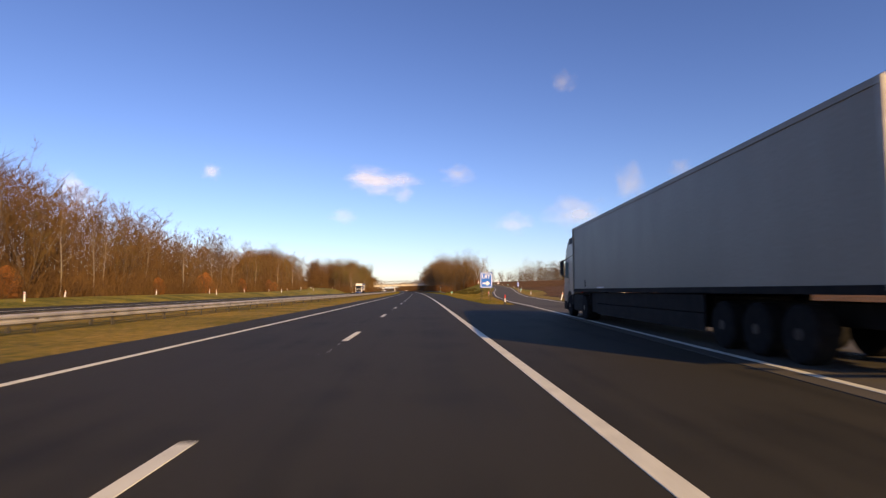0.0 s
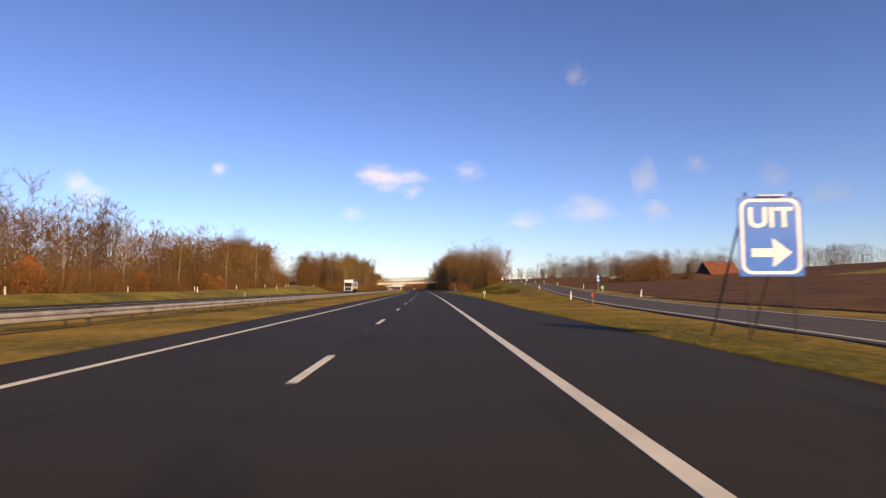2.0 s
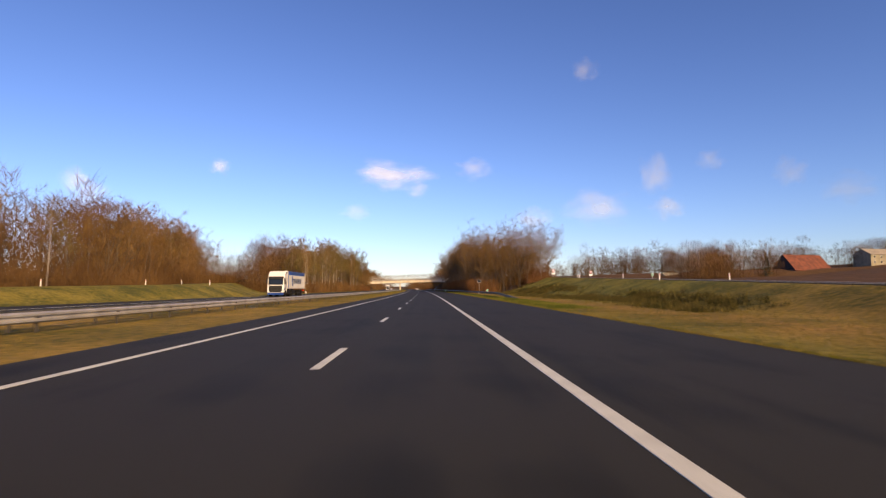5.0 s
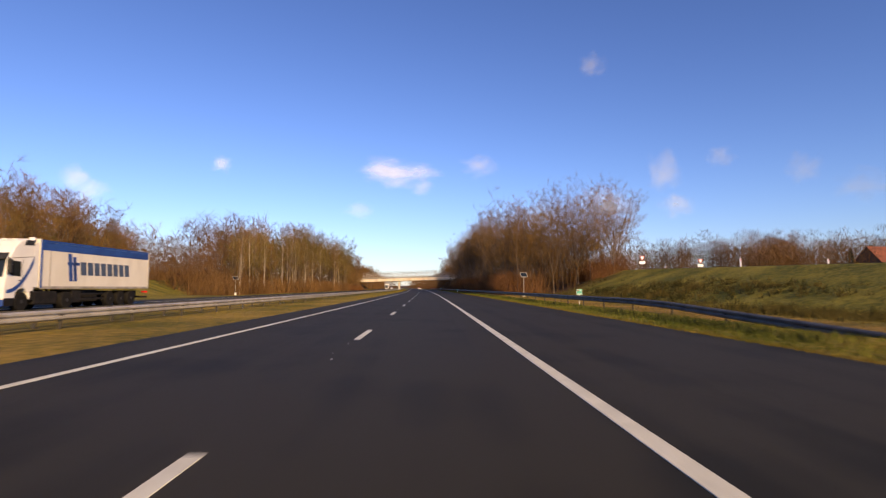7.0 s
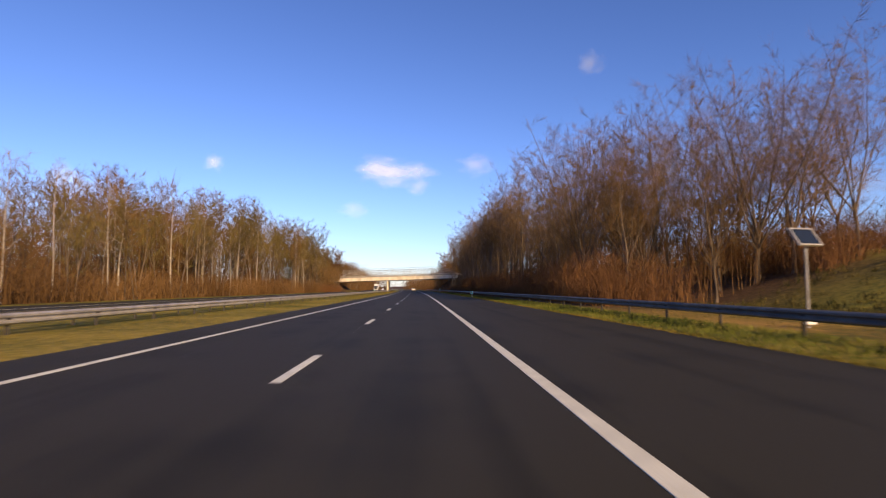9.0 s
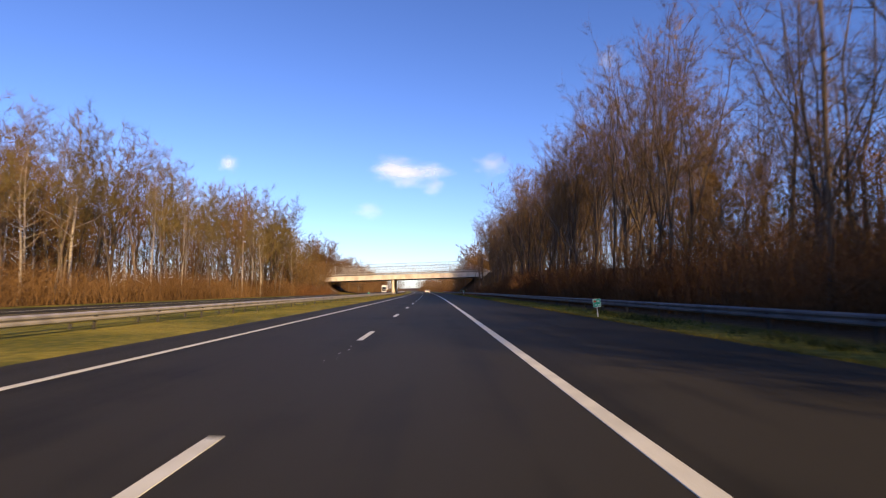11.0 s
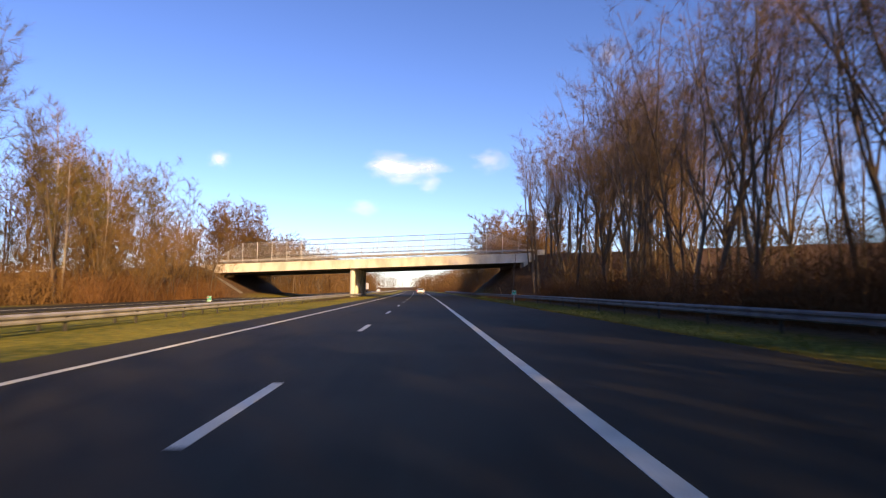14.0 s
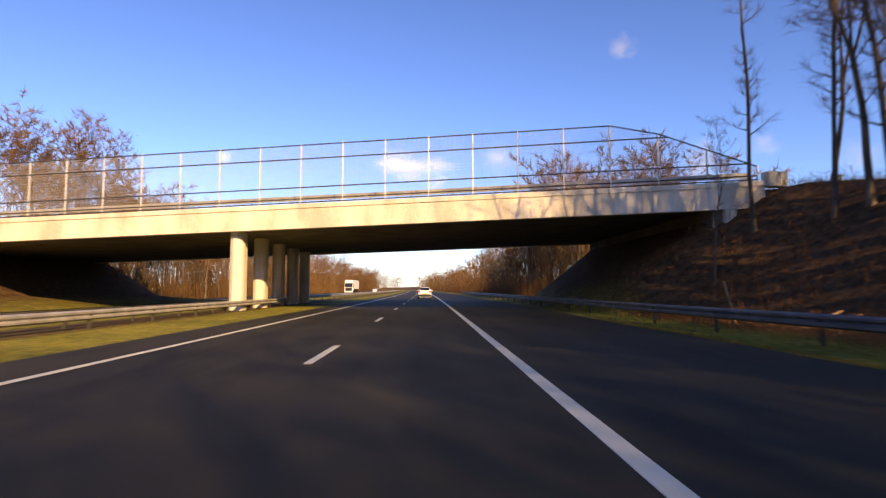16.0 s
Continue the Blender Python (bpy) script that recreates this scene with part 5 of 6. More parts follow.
def car(label, paint):
    """Compact hatchback from cross-sections; front at y 0."""
    c = tagged(new("car"), label, "car")
    secs = [  # y, half width low, belt height, half width belt, roof height, half width roof
        (0.0, 0.70, 0.62, 0.66, 0.64, 0.5), (-0.25, 0.84, 0.78, 0.78, 0.80, 0.6), (-1.0, 0.88, 0.92, 0.84, 0.96, 0.66), (-1.9, 0.89, 0.96, 0.85, 1.38, 0.60),
        (-2.6, 0.89, 0.97, 0.86, 1.47, 0.60), (-3.4, 0.89, 0.98, 0.86, 1.43, 0.58), (-3.95, 0.87, 1.0, 0.84, 1.18, 0.60), (-4.15, 0.82, 0.98, 0.78, 1.02, 0.62), (-4.22, 0.78, 0.72, 0.76, 0.76, 0.62)]
    b = bmesh.new()
    rings = []
    for y, wl, zb, wb, zr, wr in secs:
        pts = [(-wl * 0.95, 0.22), (-wl, 0.45), (-wb, zb), (-wr, zr - 0.02), (-wr * 0.6, zr + 0.015), (wr * 0.6, zr + 0.015), (wr, zr - 0.02), (wb, zb), (wl, 0.45), (wl * 0.95, 0.22)]
        rings.append([b.verts.new((x, y, z)) for x, z in pts])
    for p, q in zip(rings, rings[1:]):
        for i in range(10):
            b.faces.new((p[i], q[i], q[(i + 1) % 10], p[(i + 1) % 10]))
    b.faces.new(rings[0])
    b.faces.new(rings[-1][::-1])
    bmesh.ops.recalc_face_normals(b, faces=b.faces)
    part("body", b, paint, c)
    b = bmesh.new()
    b.faces.new([b.verts.new(v) for v in ((-0.56, -3.50, 1.425), (0.56, -3.50, 1.425), (0.60, -3.955, 1.20), (-0.60, -3.955, 1.20))])
    b.faces.new([b.verts.new(v) for v in ((-0.58, -3.96, 1.195), (0.58, -3.96, 1.195), (0.60, -4.10, 1.075), (-0.60, -4.10, 1.075))])
    bmesh.ops.translate(b, verts=b.verts, vec=(0, -0.012, 0.012))
    part("rear_window", b, GLASS_DARK, c)
    b = bmesh.new()
    b.faces.new([b.verts.new(v) for v in ((-0.60, -1.10, 1.01), (0.60, -1.10, 1.01), (0.56, -1.86, 1.385), (-0.56, -1.86, 1.385))])
    part("windscreen", b, GLASS_DARK, c)
    for sx in (-1, 1):
        b = bmesh.new()
        b.faces.new([b.verts.new((sx * x, y, z)) for x, y, z in ((0.862, -1.5, 1.0), (0.64, -2.0, 1.36), (0.635, -3.3, 1.38), (0.86, -3.5, 1.02))])
        bmesh.ops.translate(b, verts=b.verts, vec=(sx * 0.012, 0, 0.012))
        part("side_window", b, GLASS_DARK, c)
        part("tail_lamp", boxed(sx * 0.68 - 0.13, sx * 0.68 + 0.13, -4.235, -4.06, 0.80, 1.0, 0.03), TAIL_RED, c)
        part("headlight", boxed(sx * 0.60 - 0.14, sx * 0.60 + 0.14, -0.16, 0.0, 0.58, 0.70, 0.03), LAMP, c)
        part("mirror", boxed(sx * 0.96 - 0.09, sx * 0.96 + 0.09, -1.45, -1.33, 0.98, 1.10, 0.03), paint, c)
        for y in (-0.85, -3.45):
            wheel(c, sx * 0.79, y, 0.31, 0.21, sx)
    part("rear_bumper", boxed(-0.80, 0.80, -4.30, -4.0, 0.26, 0.58, 0.05), BLACK, c)
    part("number_plate", boxed(-0.26, 0.26, -4.315, -4.30, 0.60, 0.71, 0.004), PLATE, c)
    part("spoiler", boxed(-0.56, 0.56, -3.62, -3.36, 1.43, 1.46, 0.01), paint, c)
    return c


c = car("white hatchback car driving ahead in the same lane", CAR_WHITE)
c.matrix_basis = M(511.0, -0.3, 0.0)
c2 = car("dark car parked high on the left bank road", surface("black car paint", (0.02, 0.02, 0.022), (0.03, 0.03, 0.032), 1, 60, 0.25, 0, 0.01))
c2.name = "car"
c2["label"] = "dark car on the bank road before the wood"
c2.matrix_basis = M(337, -65.5, ground_z(337, -67), 60)
for s, o in ((600, -20.0), (668, -19.5)):
    x = lorry("white lorry far away on the opposite carriageway", CAB_WHITE, TRAILER_WHITE, high=3.9) if s == 600 else car("white car far away on the opposite carriageway", CAR_WHITE)
    x.matrix_basis = M(s, o - (2 if s == 600 else 0), 0, 180)


# ---- signs and posts ----
def rounded(w, h, r, n=6):
    pts = []
    for cx, cy, a0 in ((w / 2 - r, h / 2 - r, 0), (-w / 2 + r, h / 2 - r, 90), (-w / 2 + r, -h / 2 + r, 180), (w / 2 - r, -h / 2 + r, 270)):
        for i in range(n + 1):
            a = radians(a0 + 90 * i / n)
            pts.append((cx + r * math.cos(a), cy + r * math.sin(a)))
    return pts


def plate(pts, y0, y1, z):
    bm = bmesh.new()
    a = [bm.verts.new((x, y0, z + v)) for x, v in pts]
    b = [bm.verts.new((x, y1, z + v)) for x, v in pts]
    bm.faces.new(a)
    bm.faces.new(b[::-1])
    for i in range(len(pts)):
        j = (i + 1) % len(pts)
        bm.faces.new((a[i], a[j], b[j], b[i]))
    bmesh.ops.recalc_face_normals(bm, faces=bm.faces)
    return bm


def ring(outer, inner, y0, y1, z):
    bm = bmesh.new()
    L = [[bm.verts.new((x, y, z + v)) for x, v in p] for p, y in ((outer, y0), (inner, y0), (inner, y1), (outer, y1))]
    n = len(outer)
    for k in range(4):
        for i in range(n):
            j = (i + 1) % n
            bm.faces.new((L[k][i], L[k][j], L[(k + 1) % 4][j], L[(k + 1) % 4][i]))
    bmesh.ops.recalc_face_normals(bm, faces=bm.faces)
    return bm


def letters(text, size, parent, m, mat):
    cu = bpy.data.curves.new("letters", "FONT")
    cu.body, cu.size, cu.extrude, cu.align_x, cu.offset = text, size, 0.002, "CENTER", 0.012
    tmp = new("letters", cu)
    me = bpy.data.meshes.new_from_object(tmp)
    bpy.data.objects.remove(tmp)
    me.materials.clear()
    ob = link("lettering", me, mat, parent)
    ob.matrix_basis = m
    return ob


def exit_sign():
    s = tagged(new("exit_sign"), "blue exit sign with white lettering and arrow on two posts", "road sign")
    W, H, zc = 1.46, 1.86, 2.44
    part("plate", plate(rounded(W, H, 0.06), -0.012, 0.012, zc), SIGN_BLUE, s)
    part("border", ring(rounded(W - 0.10, H - 0.10, 0.24), rounded(W - 0.24, H - 0.24, 0.18), -0.019, -0.013, zc), SIGN_WHITE, s)
    letters("UIT", 0.66, s, pose(0.0, -0.018, zc + 0.22, 90), SIGN_WHITE)
    arrow = [(-0.44, -0.10), (0.06, -0.10), (0.03, -0.34), (0.46, 0.0), (0.03, 0.34), (0.06, 0.10), (-0.44, 0.10)]
    part("arrow", plate(arrow, -0.019, -0.013, zc - 0.38), SIGN_WHITE, s)
    part("lamp_strip", boxed(-0.3, 0.3, -0.10, 0.0, zc + H / 2 + 0.005, zc + H / 2 + 0.035, 0.008), WHITE, s)
    for x in (-0.52, 0.52):
        b = rod(bmesh.new(), (x, 0.045, -0.3), (x, 0.045, zc + H / 2 + 0.12), 0.026)
        part("post", b, POST, s)
        b = rod(bmesh.new(), (x, 0.07, zc + H / 2 - 0.05), (x - 0.10, 2.0, -0.25), 0.024)
        part("brace", b, POST, s)
    return s


exit_sign().matrix_basis = M(66.7, 7.72, 0, -4)


def delineator(label, lean=0.0):
    d = tagged(new("delineator_post"), label, "marker post")
    part("post", extrude_x(bmesh.new(), [(-0.05, -0.1), (0.05, -0.1), (0.05, 0.92), (-0.05, 1.0)], -0.06, 0.06, 0.012), WHITE, d)
    b = boxed(-0.04, 0.04, -0.058, -0.05, 0.72, 0.88)
    part("reflector", b, RED, d)
    return d


dl = delineator("white plastic marker post with a reflector, in the verge")
dl.matrix_basis = M(68.5, 17.3, ground_z(68.5, 17.3), 0, 0, 14)
tagged(dl, "leaning white plastic marker post in the verge", group="marker posts")
prng = random.Random(11)
for row, off in (((104.7, 150, 200, 245, 290), -1.3), ((113, 157, 201, 245, 290), 7.4)):
    for s in row:
        o = slip_left(s) + off
        tagged(copy_thing(dl, M(s, o, ground_z(s, o), prng.uniform(-10, 10), prng.uniform(-3, 3), prng.uniform(-4, 4))), "white plastic marker post in the verge").scale = (1, 1, 0.8)
for i, s in enumerate(range(20, 262, 22)):
    c0 = lerp(s, LEFT_S, LEFT_O)
    for o in (c0 - 3.6, c0 + 3.6)[:1 + (i % 2)]:
        tagged(copy_thing(dl, M(s + (5 if o > c0 else 0), o, ground_z(s, o), prng.uniform(-10, 10), 0, prng.uniform(-4, 4))), "white plastic marker post on the bank").scale = (0.9, 0.9, 0.75)
red_post = tagged(new("marker_post"), "brown weathered marker post with a red top, in the verge", "marker post")
part("post", boxed(-0.06, 0.06, -0.05, 0.05, -0.1, 0.62, 0.012), surface("weathered brown post", (0.10, 0.06, 0.035), (0.17, 0.11, 0.07), 3, 40, 0.8), red_post)
part("top", boxed(-0.065, 0.065, -0.055, 0.055, 0.622, 0.84, 0.02), RED, red_post)
red_post.matrix_basis = M(92.8, slip_left(92.8) - 1.4, ground_z(92.8, slip_left(92.8) - 1.4))


def distance_sign():
    d = tagged(new("distance_sign"), "small green distance marker plate on a short pale post", "road sign", "distance markers")
    part("post", rod(bmesh.new(), (0, 0.03, -0.2), (0, 0.03, 0.72), 0.022), WHITE, d)
    part("plate", plate(rounded(0.38, 0.38, 0.03, 3), -0.01, 0.01, 0.74), SIGN_GREEN, d)
    part("rim", ring(rounded(0.37, 0.37, 0.03, 3), rounded(0.34, 0.34, 0.03, 3), -0.016, -0.011, 0.74), SIGN_WHITE, d)
    part("red_panel", boxed(-0.14, -0.03, -0.017, -0.011, 0.79, 0.86), RED, d)
    for x0, z0, x1, z1 in ((0.02, 0.80, 0.13, 0.84), (-0.12, 0.63, -0.02, 0.67), (0.04, 0.62, 0.12, 0.67)):
        part("number_bar", boxed(x0, x1, -0.017, -0.011, z0, z1), SIGN_WHITE, d)
    return d


ds = distance_sign()
ds.matrix_basis = M(127, 7.3, 0, -6)
for s, o, z, tilt in ((325, 7.35, -0.09, -5), (427.6, 7.5, 0.22, 0), (414.6, -12.9, 0, 0)):
    copy_thing(ds, M(s, o, z, prng.uniform(-12, 5), 0, tilt)).scale = (1, 1, 1) if o > 0 else (0.7, 0.7, 0.9)
tagged(copy_thing(ds, M(137, -27.0, ground_z(137, -27.0) - 0.1, -8)), "small green distance marker plate on a short post in the grass").scale = (0.8, 0.8, 0.8)

# red and white marker at the tip of the gore
g = tagged(new("gore_marker"), "red-topped marker post on a black foot where the exit parts", "marker post")
part("foot", lathe(bmesh.new(), [(0, 0.16), (0.05, 0.15), (0.14, 0.07), (0.2, 0.05)], 14), BLACK, g).matrix_basis = pose(0, 0, 0, 0, -90, 0)
part("post", rod(bmesh.new(), (0, 0, 0.18), (0, 0, 0.55), 0.05, n=12), WHITE, g)
part("top", rod(bmesh.new(), (0, 0, 0.55), (0, 0, 0.85), 0.055, n=12), RED, g)
g.matrix_basis = M(47.9, 7.1, -0.01)


def square_sign(label, w, h, z, back=False):
    s = tagged(new("road_sign"), label, "road sign")
    part("post", rod(bmesh.new(), (0, 0.04, -0.2), (0, 0.04, z + h / 2), 0.035), STEEL, s)
    part("plate", plate(rounded(w, h, 0.05, 3), -0.012, 0.012, z), STEEL if back else SIGN_BLUE, s)
    if not back:
        part("symbol", plate(rounded(w * 0.5, h * 0.3, 0.04, 3), -0.018, -0.013, z + h * 0.22), SIGN_WHITE, s)
        part("symbol", plate(rounded(w * 0.6, h * 0.22, 0.04, 3), -0.018, -0.013, z - h * 0.22), SIGN_WHITE, s)
    return s


copy_thing(ds, M(229.6, 9.9, 0.20, -5))
s1 = square_sign("small blue road sign with white symbols beside the exit road", 0.42, 0.95, 2.0)
s1.matrix_basis = M(128.5, 22.9, ground_z(128.5, 22.9), -5)
copy_thing(ds, M(128.9, 23.6, ground_z(128.9, 23.6), -5))
copy_thing(ds, M(230, 38.2, ground_z(230, 38.2), -5))


def solar_sign(label):
    s = tagged(new("solar_post"), label, "roadside device")
    part("post", rod(bmesh.new(), (0, 0, -0.2), (0, 0, 2.6), 0.04), STEEL, s)
    p = part("panel", boxed(-0.42, 0.42, -0.03, 0.03, -0.32, 0.32, 0.01), GLASS_DARK, s)
    p.matrix_basis = pose(0, 0, 2.75, -35, 0, 12)
    f = part("panel_frame", ring(rounded(0.90, 0.70, 0.02, 2), rounded(0.80, 0.60, 0.02, 2), -0.04, 0.035, 0), STEEL, s)
    f.matrix_basis = pose(0, 0, 2.75, -35, 0, 12)
    part("battery_box", boxed(-0.16, 0.16, -0.14, 0.14, 0.0, 0.42, 0.03), WHITE, s)
    return s


so = solar_sign("solar panel on a steel post with a white box")
so.matrix_basis = M(263, 12.0, ground_z(263, 12) + 0.1)
copy_thing(so, M(283, -31.2, ground_z(283, -31.2), 30))


def give_way():
    s = tagged(new("give_way_sign"), "white triangular priority sign with a small plate below", "road sign", "priority signs")
    part("post", rod(bmesh.new(), (0, 0.03, -0.2), (0, 0.03, 1.95), 0.03), STEEL, s)
    part("triangle", plate([(0, -0.42), (0.42, 0.3), (-0.42, 0.3)], -0.012, 0.012, 1.70), RED, s)
    part("white_field", plate([(0, -0.28), (0.29, 0.22), (-0.29, 0.22)], -0.018, -0.013, 1.70), SIGN_WHITE, s)
    part("plate", plate(rounded(0.86, 0.40, 0.03, 2), -0.012, 0.012, 1.02), SIGN_WHITE, s)
    return s


gw = give_way()
gw.matrix_basis = M(273.5, 31.6, ground_z(273.5, 31.6))
copy_thing(gw, M(276.7, 42.0, ground_z(276.7, 42.0)))

# ---- farm ----
ROOF_TILE = surface("weathered red roof tiles", (0.10, 0.030, 0.014), (0.18, 0.054, 0.024), 0.5, 3, 0.8, bump=0.5, dist=0.05)
BRICK = surface("red-brown brickwork", (0.22, 0.12, 0.08), (0.34, 0.20, 0.13), 0.6, 8, 0.85, bump=0.2)
RENDER = surface("weathered cream render", (0.20, 0.18, 0.125), (0.30, 0.27, 0.19), 0.5, 6, 0.85, bump=0.1)
BOARDS = surface("black tarred boards", (0.015, 0.014, 0.013), (0.035, 0.032, 0.03), 1, 10, 0.8, bump=0.3, stretch=(6, 6, 0.4))


def gabled(name, label, L, W, eave, ridge, wall_mat, roof_mat, gable_mat, windows, storeys=1):
    b = tagged(new(name), label, "building")
    part("wall", boxed(-L / 2, L / 2, -W / 2, W / 2, -1.5, eave), wall_mat, b)
    for sx in (-1, 1):
        g = bmesh.new()
        v = [g.verts.new((x, y, z)) for x in (sx * L / 2 - 0.2, sx * L / 2 + 0.004) for y, z in ((-W / 2, eave), (W / 2, eave), (0, ridge - 0.15))]
        g.faces.new(v[:3])
        g.faces.new(v[3:][::-1])
        for i in range(3):
            j = (i + 1) % 3
            g.faces.new((v[i], v[i + 3], v[j + 3], v[j]))
        bmesh.ops.recalc_face_normals(g, faces=g.faces)
        part("gable", g, gable_mat, b)
    for sy in (-1, 1):
        n = Vector((0, sy * (ridge - eave), W / 2)).normalized()
        r = bmesh.new()
        ov = 0.5
        q = [Vector((-L / 2 - 0.3, sy * (W / 2 + ov), eave - ov * (ridge - eave) / (W / 2))), Vector((L / 2 + 0.3, sy * (W / 2 + ov), eave - ov * (ridge - eave) / (W / 2))), Vector((L / 2 + 0.3, 0, ridge)), Vector((-L / 2 - 0.3, 0, ridge))]
        a = [r.verts.new(p) for p in q]
        c = [r.verts.new(p + n * 0.18) for p in q]
        r.faces.new(a)
        r.faces.new(c[::-1])
        for i in range(4):
            r.faces.new((a[i], a[(i + 1) % 4], c[(i + 1) % 4], c[i]))
        bmesh.ops.recalc_face_normals(r, faces=r.faces)
        part("roof", r, roof_mat, b)
    part("ridge_cap", boxed(-L / 2 - 0.3, L / 2 + 0.3, -0.2, 0.2, ridge, ridge + 0.22, 0.05), roof_mat, b)
    for k in range(windows):
        for st in range(storeys):
            x = -L / 2 + L * (k + 0.5) / windows
            z = 1.2 + st * 3.0
            w = part("window", boxed(x - 0.65, x + 0.65, -W / 2 - 0.03, -W / 2 + 0.1, z, z + 1.3), GLASS_DARK, b)
            part("window_frame", ring(rounded(1.4, 1.4, 0.02, 1), rounded(1.16, 1.16, 0.02, 1), -W / 2 - 0.08, -W / 2 - 0.02, z + 0.65), WHITE, w).matrix_basis = pose(x, 0, 0)
    return b


gabled("barn", "large old barn with a steep red tiled roof and dark gable", 26, 15, 3.0, 11.5, BRICK, ROOF_TILE, BOARDS, 5).matrix_basis = M(438, 216, 8.5, 12)
gabled("farmhouse", "pale two-storey farm building with rows of windows", 19, 11, 6.2, 9.4, RENDER, surface("grey roof tiles", (0.24, 0.21, 0.16), (0.34, 0.30, 0.23), 0.6, 4, 0.8, bump=0.4, dist=0.05), RENDER, 4, 2).matrix_basis = M(440, 262, 14.3, 8)
gabled("farm_shed", "low pale shed by the distant trees", 9, 6, 2.3, 3.8, RENDER, RENDER, RENDER, 2).matrix_basis = M(440, 140, 6.0, 5)


def fir():
    """Small dark conifer: drooping whorls of needles on a straight trunk."""
    r = random.Random(8)
    f = tagged(new("fir_tree"), "small dark green conifer beside the barn", "tree")
    part("trunk", rod(bmesh.new(), (0, 0, -0.4), (0, 0, 10.5), 0.2, 0.03), BARK, f)
    ts, td, tl = [], [], []
    for _ in range(1400):
        z = r.uniform(0.8, 10.8)
        a = r.uniform(0, 6.283)
        rad = (11 - z) * 0.26 * r.random()
        ts.append(Vector((math.cos(a) * rad, math.sin(a) * rad, z)))
        td.append(Vector((math.cos(a), math.sin(a), -0.35 + r.gauss(0, 0.2))).normalized())
        tl.append(r.uniform(0.5, 1.0))
    v, fc = slivers(r, ts, td, tl, 0.22)
    link("crown", data("crown", v, fc), surface("dark needles", (0.012, 0.022, 0.010), (0.03, 0.045, 0.02), 1, 10, 0.8, bump=0), f)
    return f


fir().matrix_basis = M(424, 186, ground_z(424, 186))


# ---- grass blades along the verges ----
GRASS = surface("yellow-green winter grass blades", (0.095, 0.092, 0.013), (0.195, 0.135, 0.030), 0.25, 2, 0.85, bump=0, spec=0.1)


GREEN_GRASS = surface("green winter grass blades", (0.050, 0.072, 0.011), (0.150, 0.150, 0.026), 0.25, 2, 0.85, bump=0, spec=0.1)


def blades(name, label, areas, seed, mat=None):
    r = random.Random(seed)
    verts, faces = [], []
    for s0, s1, left, right, per, h in areas:
        for _ in range(int((s1 - s0) * per)):
            s = r.uniform(s0, s1)
            o = r.uniform(left(s), right(s))
            p = P(s, o, ground_z(s, o) - 0.02)
            L = h * r.uniform(0.4, 1.3)
            a = r.uniform(0, 6.283)
            u = Vector((math.cos(a), math.sin(a), 0)) * (0.011 + 0.016 * h)
            tip = p + Vector((r.gauss(0, 0.45) * L, r.gauss(0, 0.45) * L, L))
            b = len(verts)
            verts += [p - u, p + u, tip]
            faces.append((b, b + 1, b + 2))
    tagged(link(name, data(name, verts, faces), mat or GRASS), label, "grass", kind="stuff")


blades("verge_grass", "tufts of yellow-green winter grass along the road edges", [
    (47.5, 210, lambda s: shoulder(s) - 0.05, lambda s: min(shoulder(s) + 4.0, max(shoulder(s) + 0.3, slip_left(s) - 0.8)), 230, 0.085),
    (47.5, 460, lambda s: shoulder(s) - 0.20, lambda s: shoulder(s) + 0.25, 110, 0.10),
    (0, 465, lambda s: -10.8, lambda s: -7.15, 190, 0.06),
    (100, 285, lambda s: shoulder(s) + 4.0, lambda s: slip_left(s) - 1.0, 130, 0.15)], 21)
blades("green_verge", "rough green grass along the crash barrier", [
    (170, 300, lambda s: shoulder(s) + 0.1, lambda s: shoulder(s) + 3.2, 300, 0.16),
    (300, 460, lambda s: shoulder(s) - 0.05, lambda s: shoulder(s) + 3.0, 130, 0.13)], 22, GREEN_GRASS)


# ---- flecks of old paint on the lane line ----
def flecks():
    r = random.Random(4)
    verts, faces = [], []
    for k in range(-2, 27):
        for _ in range(r.choice((0, 3, 4, 5))):
            s, o = DASH + 12 * k - r.uniform(0.3, 4.5), -2.0 + r.gauss(0, 0.05)
            w, h = r.uniform(0.015, 0.05), r.uniform(0.03, 0.10)
            b = len(verts)
            n = 6
            for i in range(n):
                a = 6.283 * i / n
                verts.append(P(s + math.sin(a) * h * r.uniform(0.3, 1), o + math.cos(a) * w * r.uniform(0.3, 1), 0.005))
            faces.append(tuple(range(b, b + n)))
    tagged(link("paint_flecks", data("paint_flecks", verts, faces), PAINT), "small flecks of old white paint on the asphalt", "road marking", kind="stuff")


flecks()


# ---- rough tussocks in bands on the slip road bank ----
REED = surface("dark rough grass", (0.030, 0.032, 0.009), (0.095, 0.075, 0.022), 0.3, 3, 0.9, bump=0, spec=0.1)


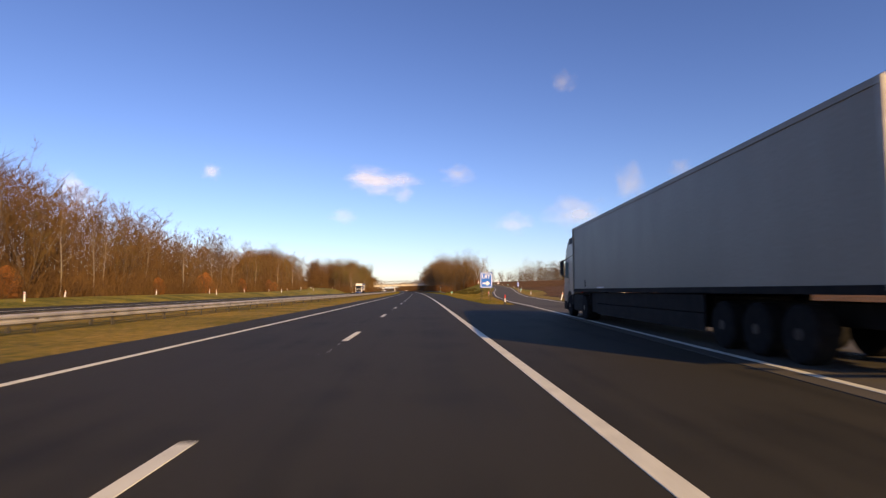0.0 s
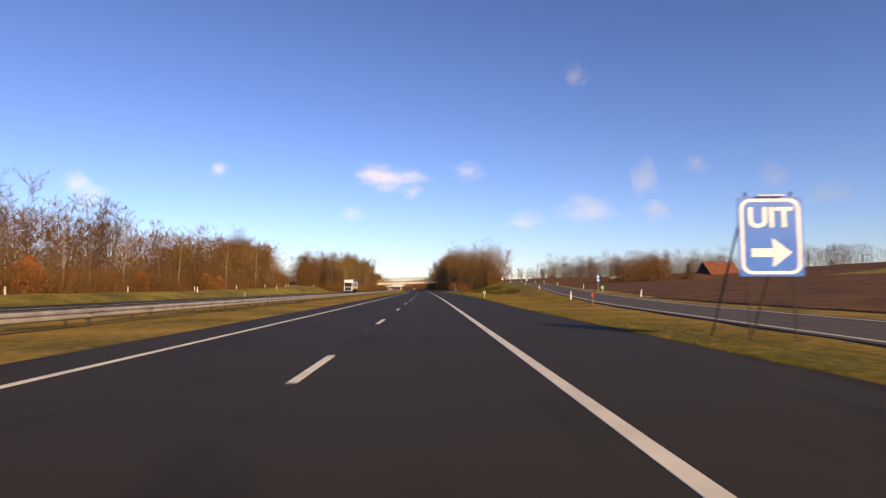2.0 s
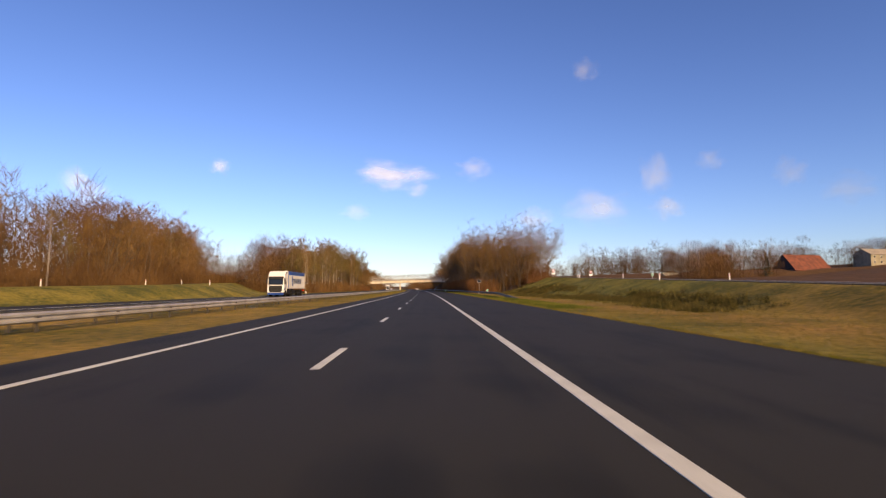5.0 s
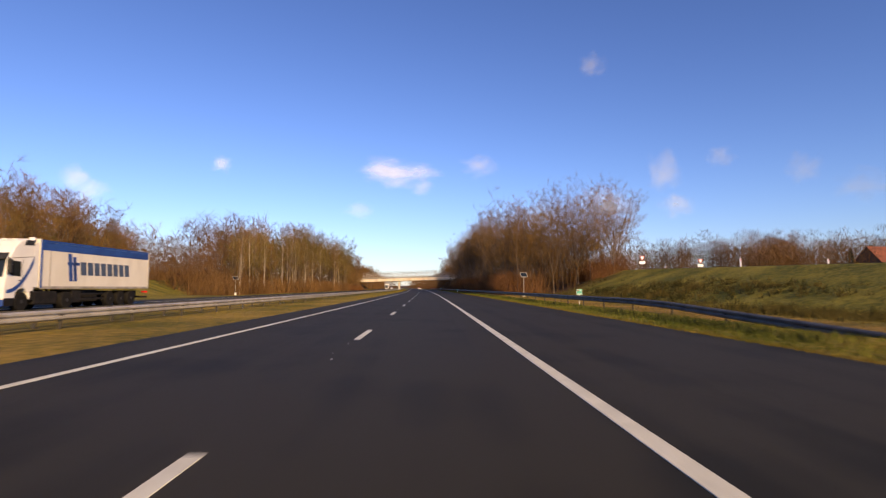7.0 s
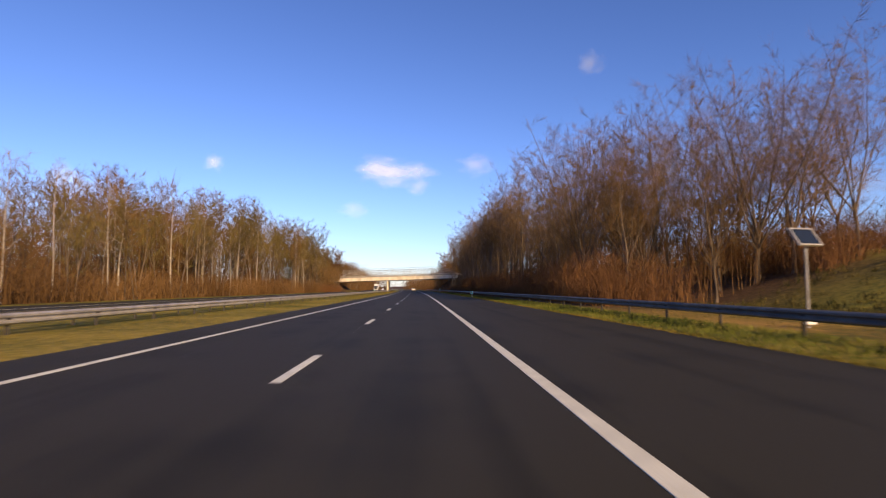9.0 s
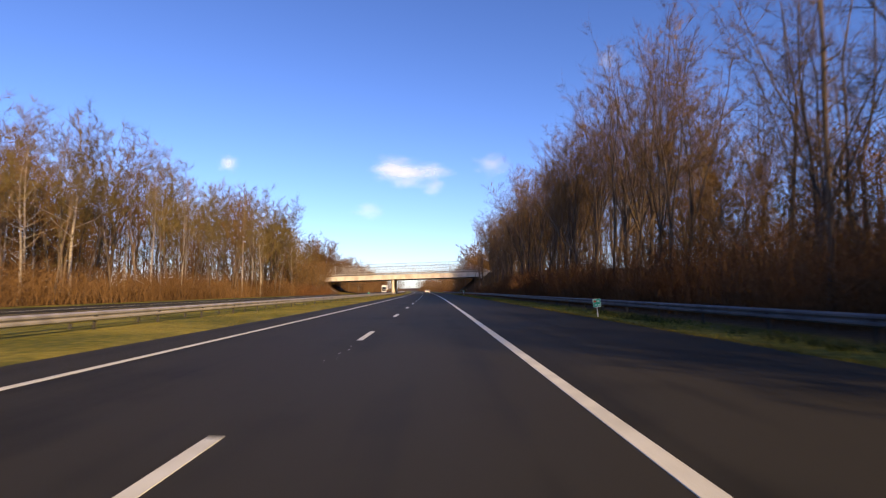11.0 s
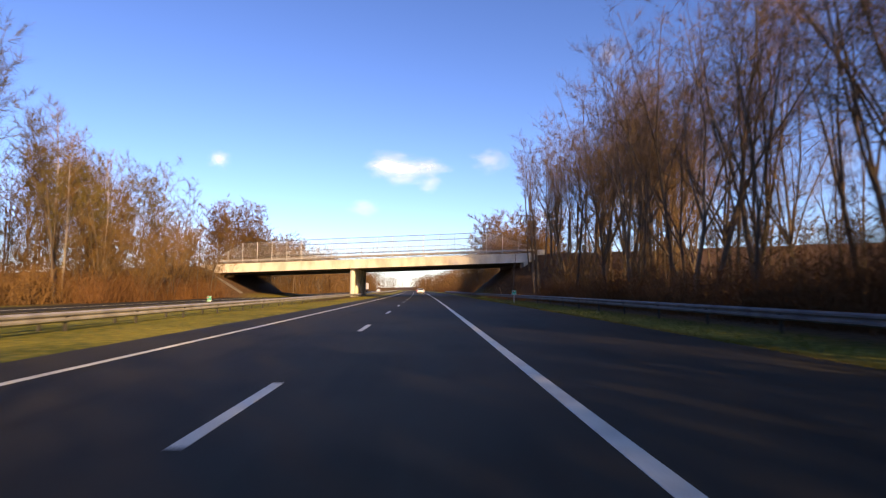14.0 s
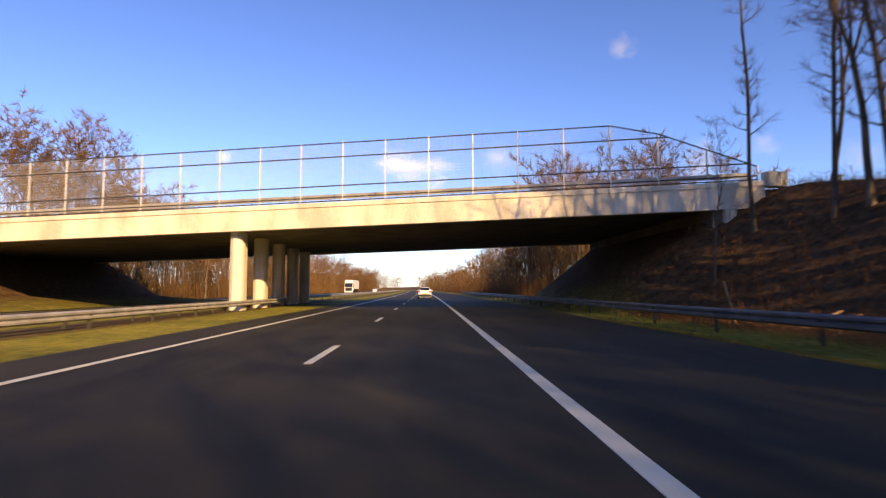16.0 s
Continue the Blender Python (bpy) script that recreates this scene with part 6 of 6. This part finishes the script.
def tussocks():
    r = random.Random(31)
    ts, td, tl = [], [], []
    for _ in range(6500):
        s = r.uniform(165, 284)
        a, b = shoulder(s) + 4.5, slip_left(s) - 3.0
        band = r.choice((0.30, 0.45, 0.58, 0.62, 0.76))
        o = a + (b - a) * min(0.98, max(0.0, r.gauss(band, 0.05)))
        if math.sin(s * 0.11 + band * 9) + r.gauss(0, 0.5) < 0.1:
            continue
        p = P(s, o, ground_z(s, o) - 0.02)
        for _ in range(12):
            ts.append(p + Vector((r.gauss(0, 0.16), r.gauss(0, 0.16), 0)))
            td.append(Vector((r.gauss(0, 0.5), r.gauss(0, 0.5), 1)).normalized())
            tl.append(r.uniform(0.14, 0.55))
    v, f = slivers(r, ts, td, tl, 0.045)
    tagged(link("rough_grass", data("rough_grass", v, f), REED), "brown tussocks of rough grass on the bank", "grass", kind="stuff")


tussocks()


def weeds():
    """Patchy dark green weeds before the crash barrier; their dark strip includes its shadow."""
    r = random.Random(52)
    ts, td, tl = [], [], []
    for _ in range(900):
        s = r.uniform(190, 330)
        if math.sin(s * 0.55) + math.sin(s * 0.21 + 1) + r.gauss(0, 0.6) < -0.2:
            continue
        o = shoulder(s) + 1.45 + r.gauss(0, 0.22)
        p = P(s, o, ground_z(s, o) - 0.02)
        for _ in range(14):
            ts.append(p + Vector((r.gauss(0, 0.12), r.gauss(0, 0.16), 0)))
            td.append(Vector((r.gauss(0, 0.7), r.gauss(0, 0.7), 1)).normalized())
            tl.append(r.uniform(0.10, 0.34))
    v, f = slivers(r, ts, td, tl, 0.05)
    # leaf colour kept very dark, partly for the barrier's shadow
    tagged(link("weeds", data("weeds", v, f), surface("dark green weed leaves and rail shadow", (0.016, 0.026, 0.007), (0.050, 0.058, 0.014), 0.8, 6, 0.8, bump=0, spec=0.15)), "clumps of dark green weeds along the crash barrier", "weeds", kind="stuff")


weeds()


# ---- cut branches on the bank by the viaduct ----
PALE_WOOD = surface("freshly cut pale wood", (0.30, 0.17, 0.07), (0.45, 0.28, 0.13), 1.5, 20, 0.8, bump=0.2)
r = random.Random(17)
for k in range(9):
    s, o = 453 + r.gauss(0, 1.6), 11.4 + r.uniform(0, 1.6)
    L, q = r.uniform(0.7, 2.2), r.uniform(0.03, 0.075)
    b = bmesh.new()
    rod(b, (-L / 2, 0, 0), (L * 0.1, r.uniform(-0.08, 0.08), 0.06), q, q * 0.85)
    rod(b, (L * 0.1, 0, 0.06), (L / 2, r.uniform(-0.1, 0.1), r.uniform(0, 0.25)), q * 0.85, q * 0.5)
    x = part("cut_branch", b, PALE_WOOD if k % 3 else BARK, None)
    tagged(x, "cut branch lying on the leafy bank", "branch", "cut branches")
    x.matrix_basis = M(s, o, ground_z(s, o) + q * 0.8, r.uniform(-60, 60), 0, -r.uniform(5, 25))
x = part("stake", rod(bmesh.new(), (0, 0, -0.2), (-0.45, 0, 1.5), 0.035, n=6), PALE_WOOD, None)
tagged(x, "thin pale leaning stake on the bank", "stake")
x.matrix_basis = M(455, 10.6, ground_z(455, 10.6))

# small black stacked sign on the road above the bank
g = tagged(new("stacked_sign"), "small black stacked sign on a short post above the bank", "road sign")
part("post", rod(bmesh.new(), (0, 0, -0.3), (0, 0, 1.7), 0.04, n=8), POST, g)
for z in (0.55, 0.98, 1.41):
    part("plate", boxed(-0.20, 0.20, -0.09, 0.05, z, z + 0.36, 0.03), BLACK, g)
g.matrix_basis = M(470.5, 26.2, ground_z(470.5, 26.2), 8)
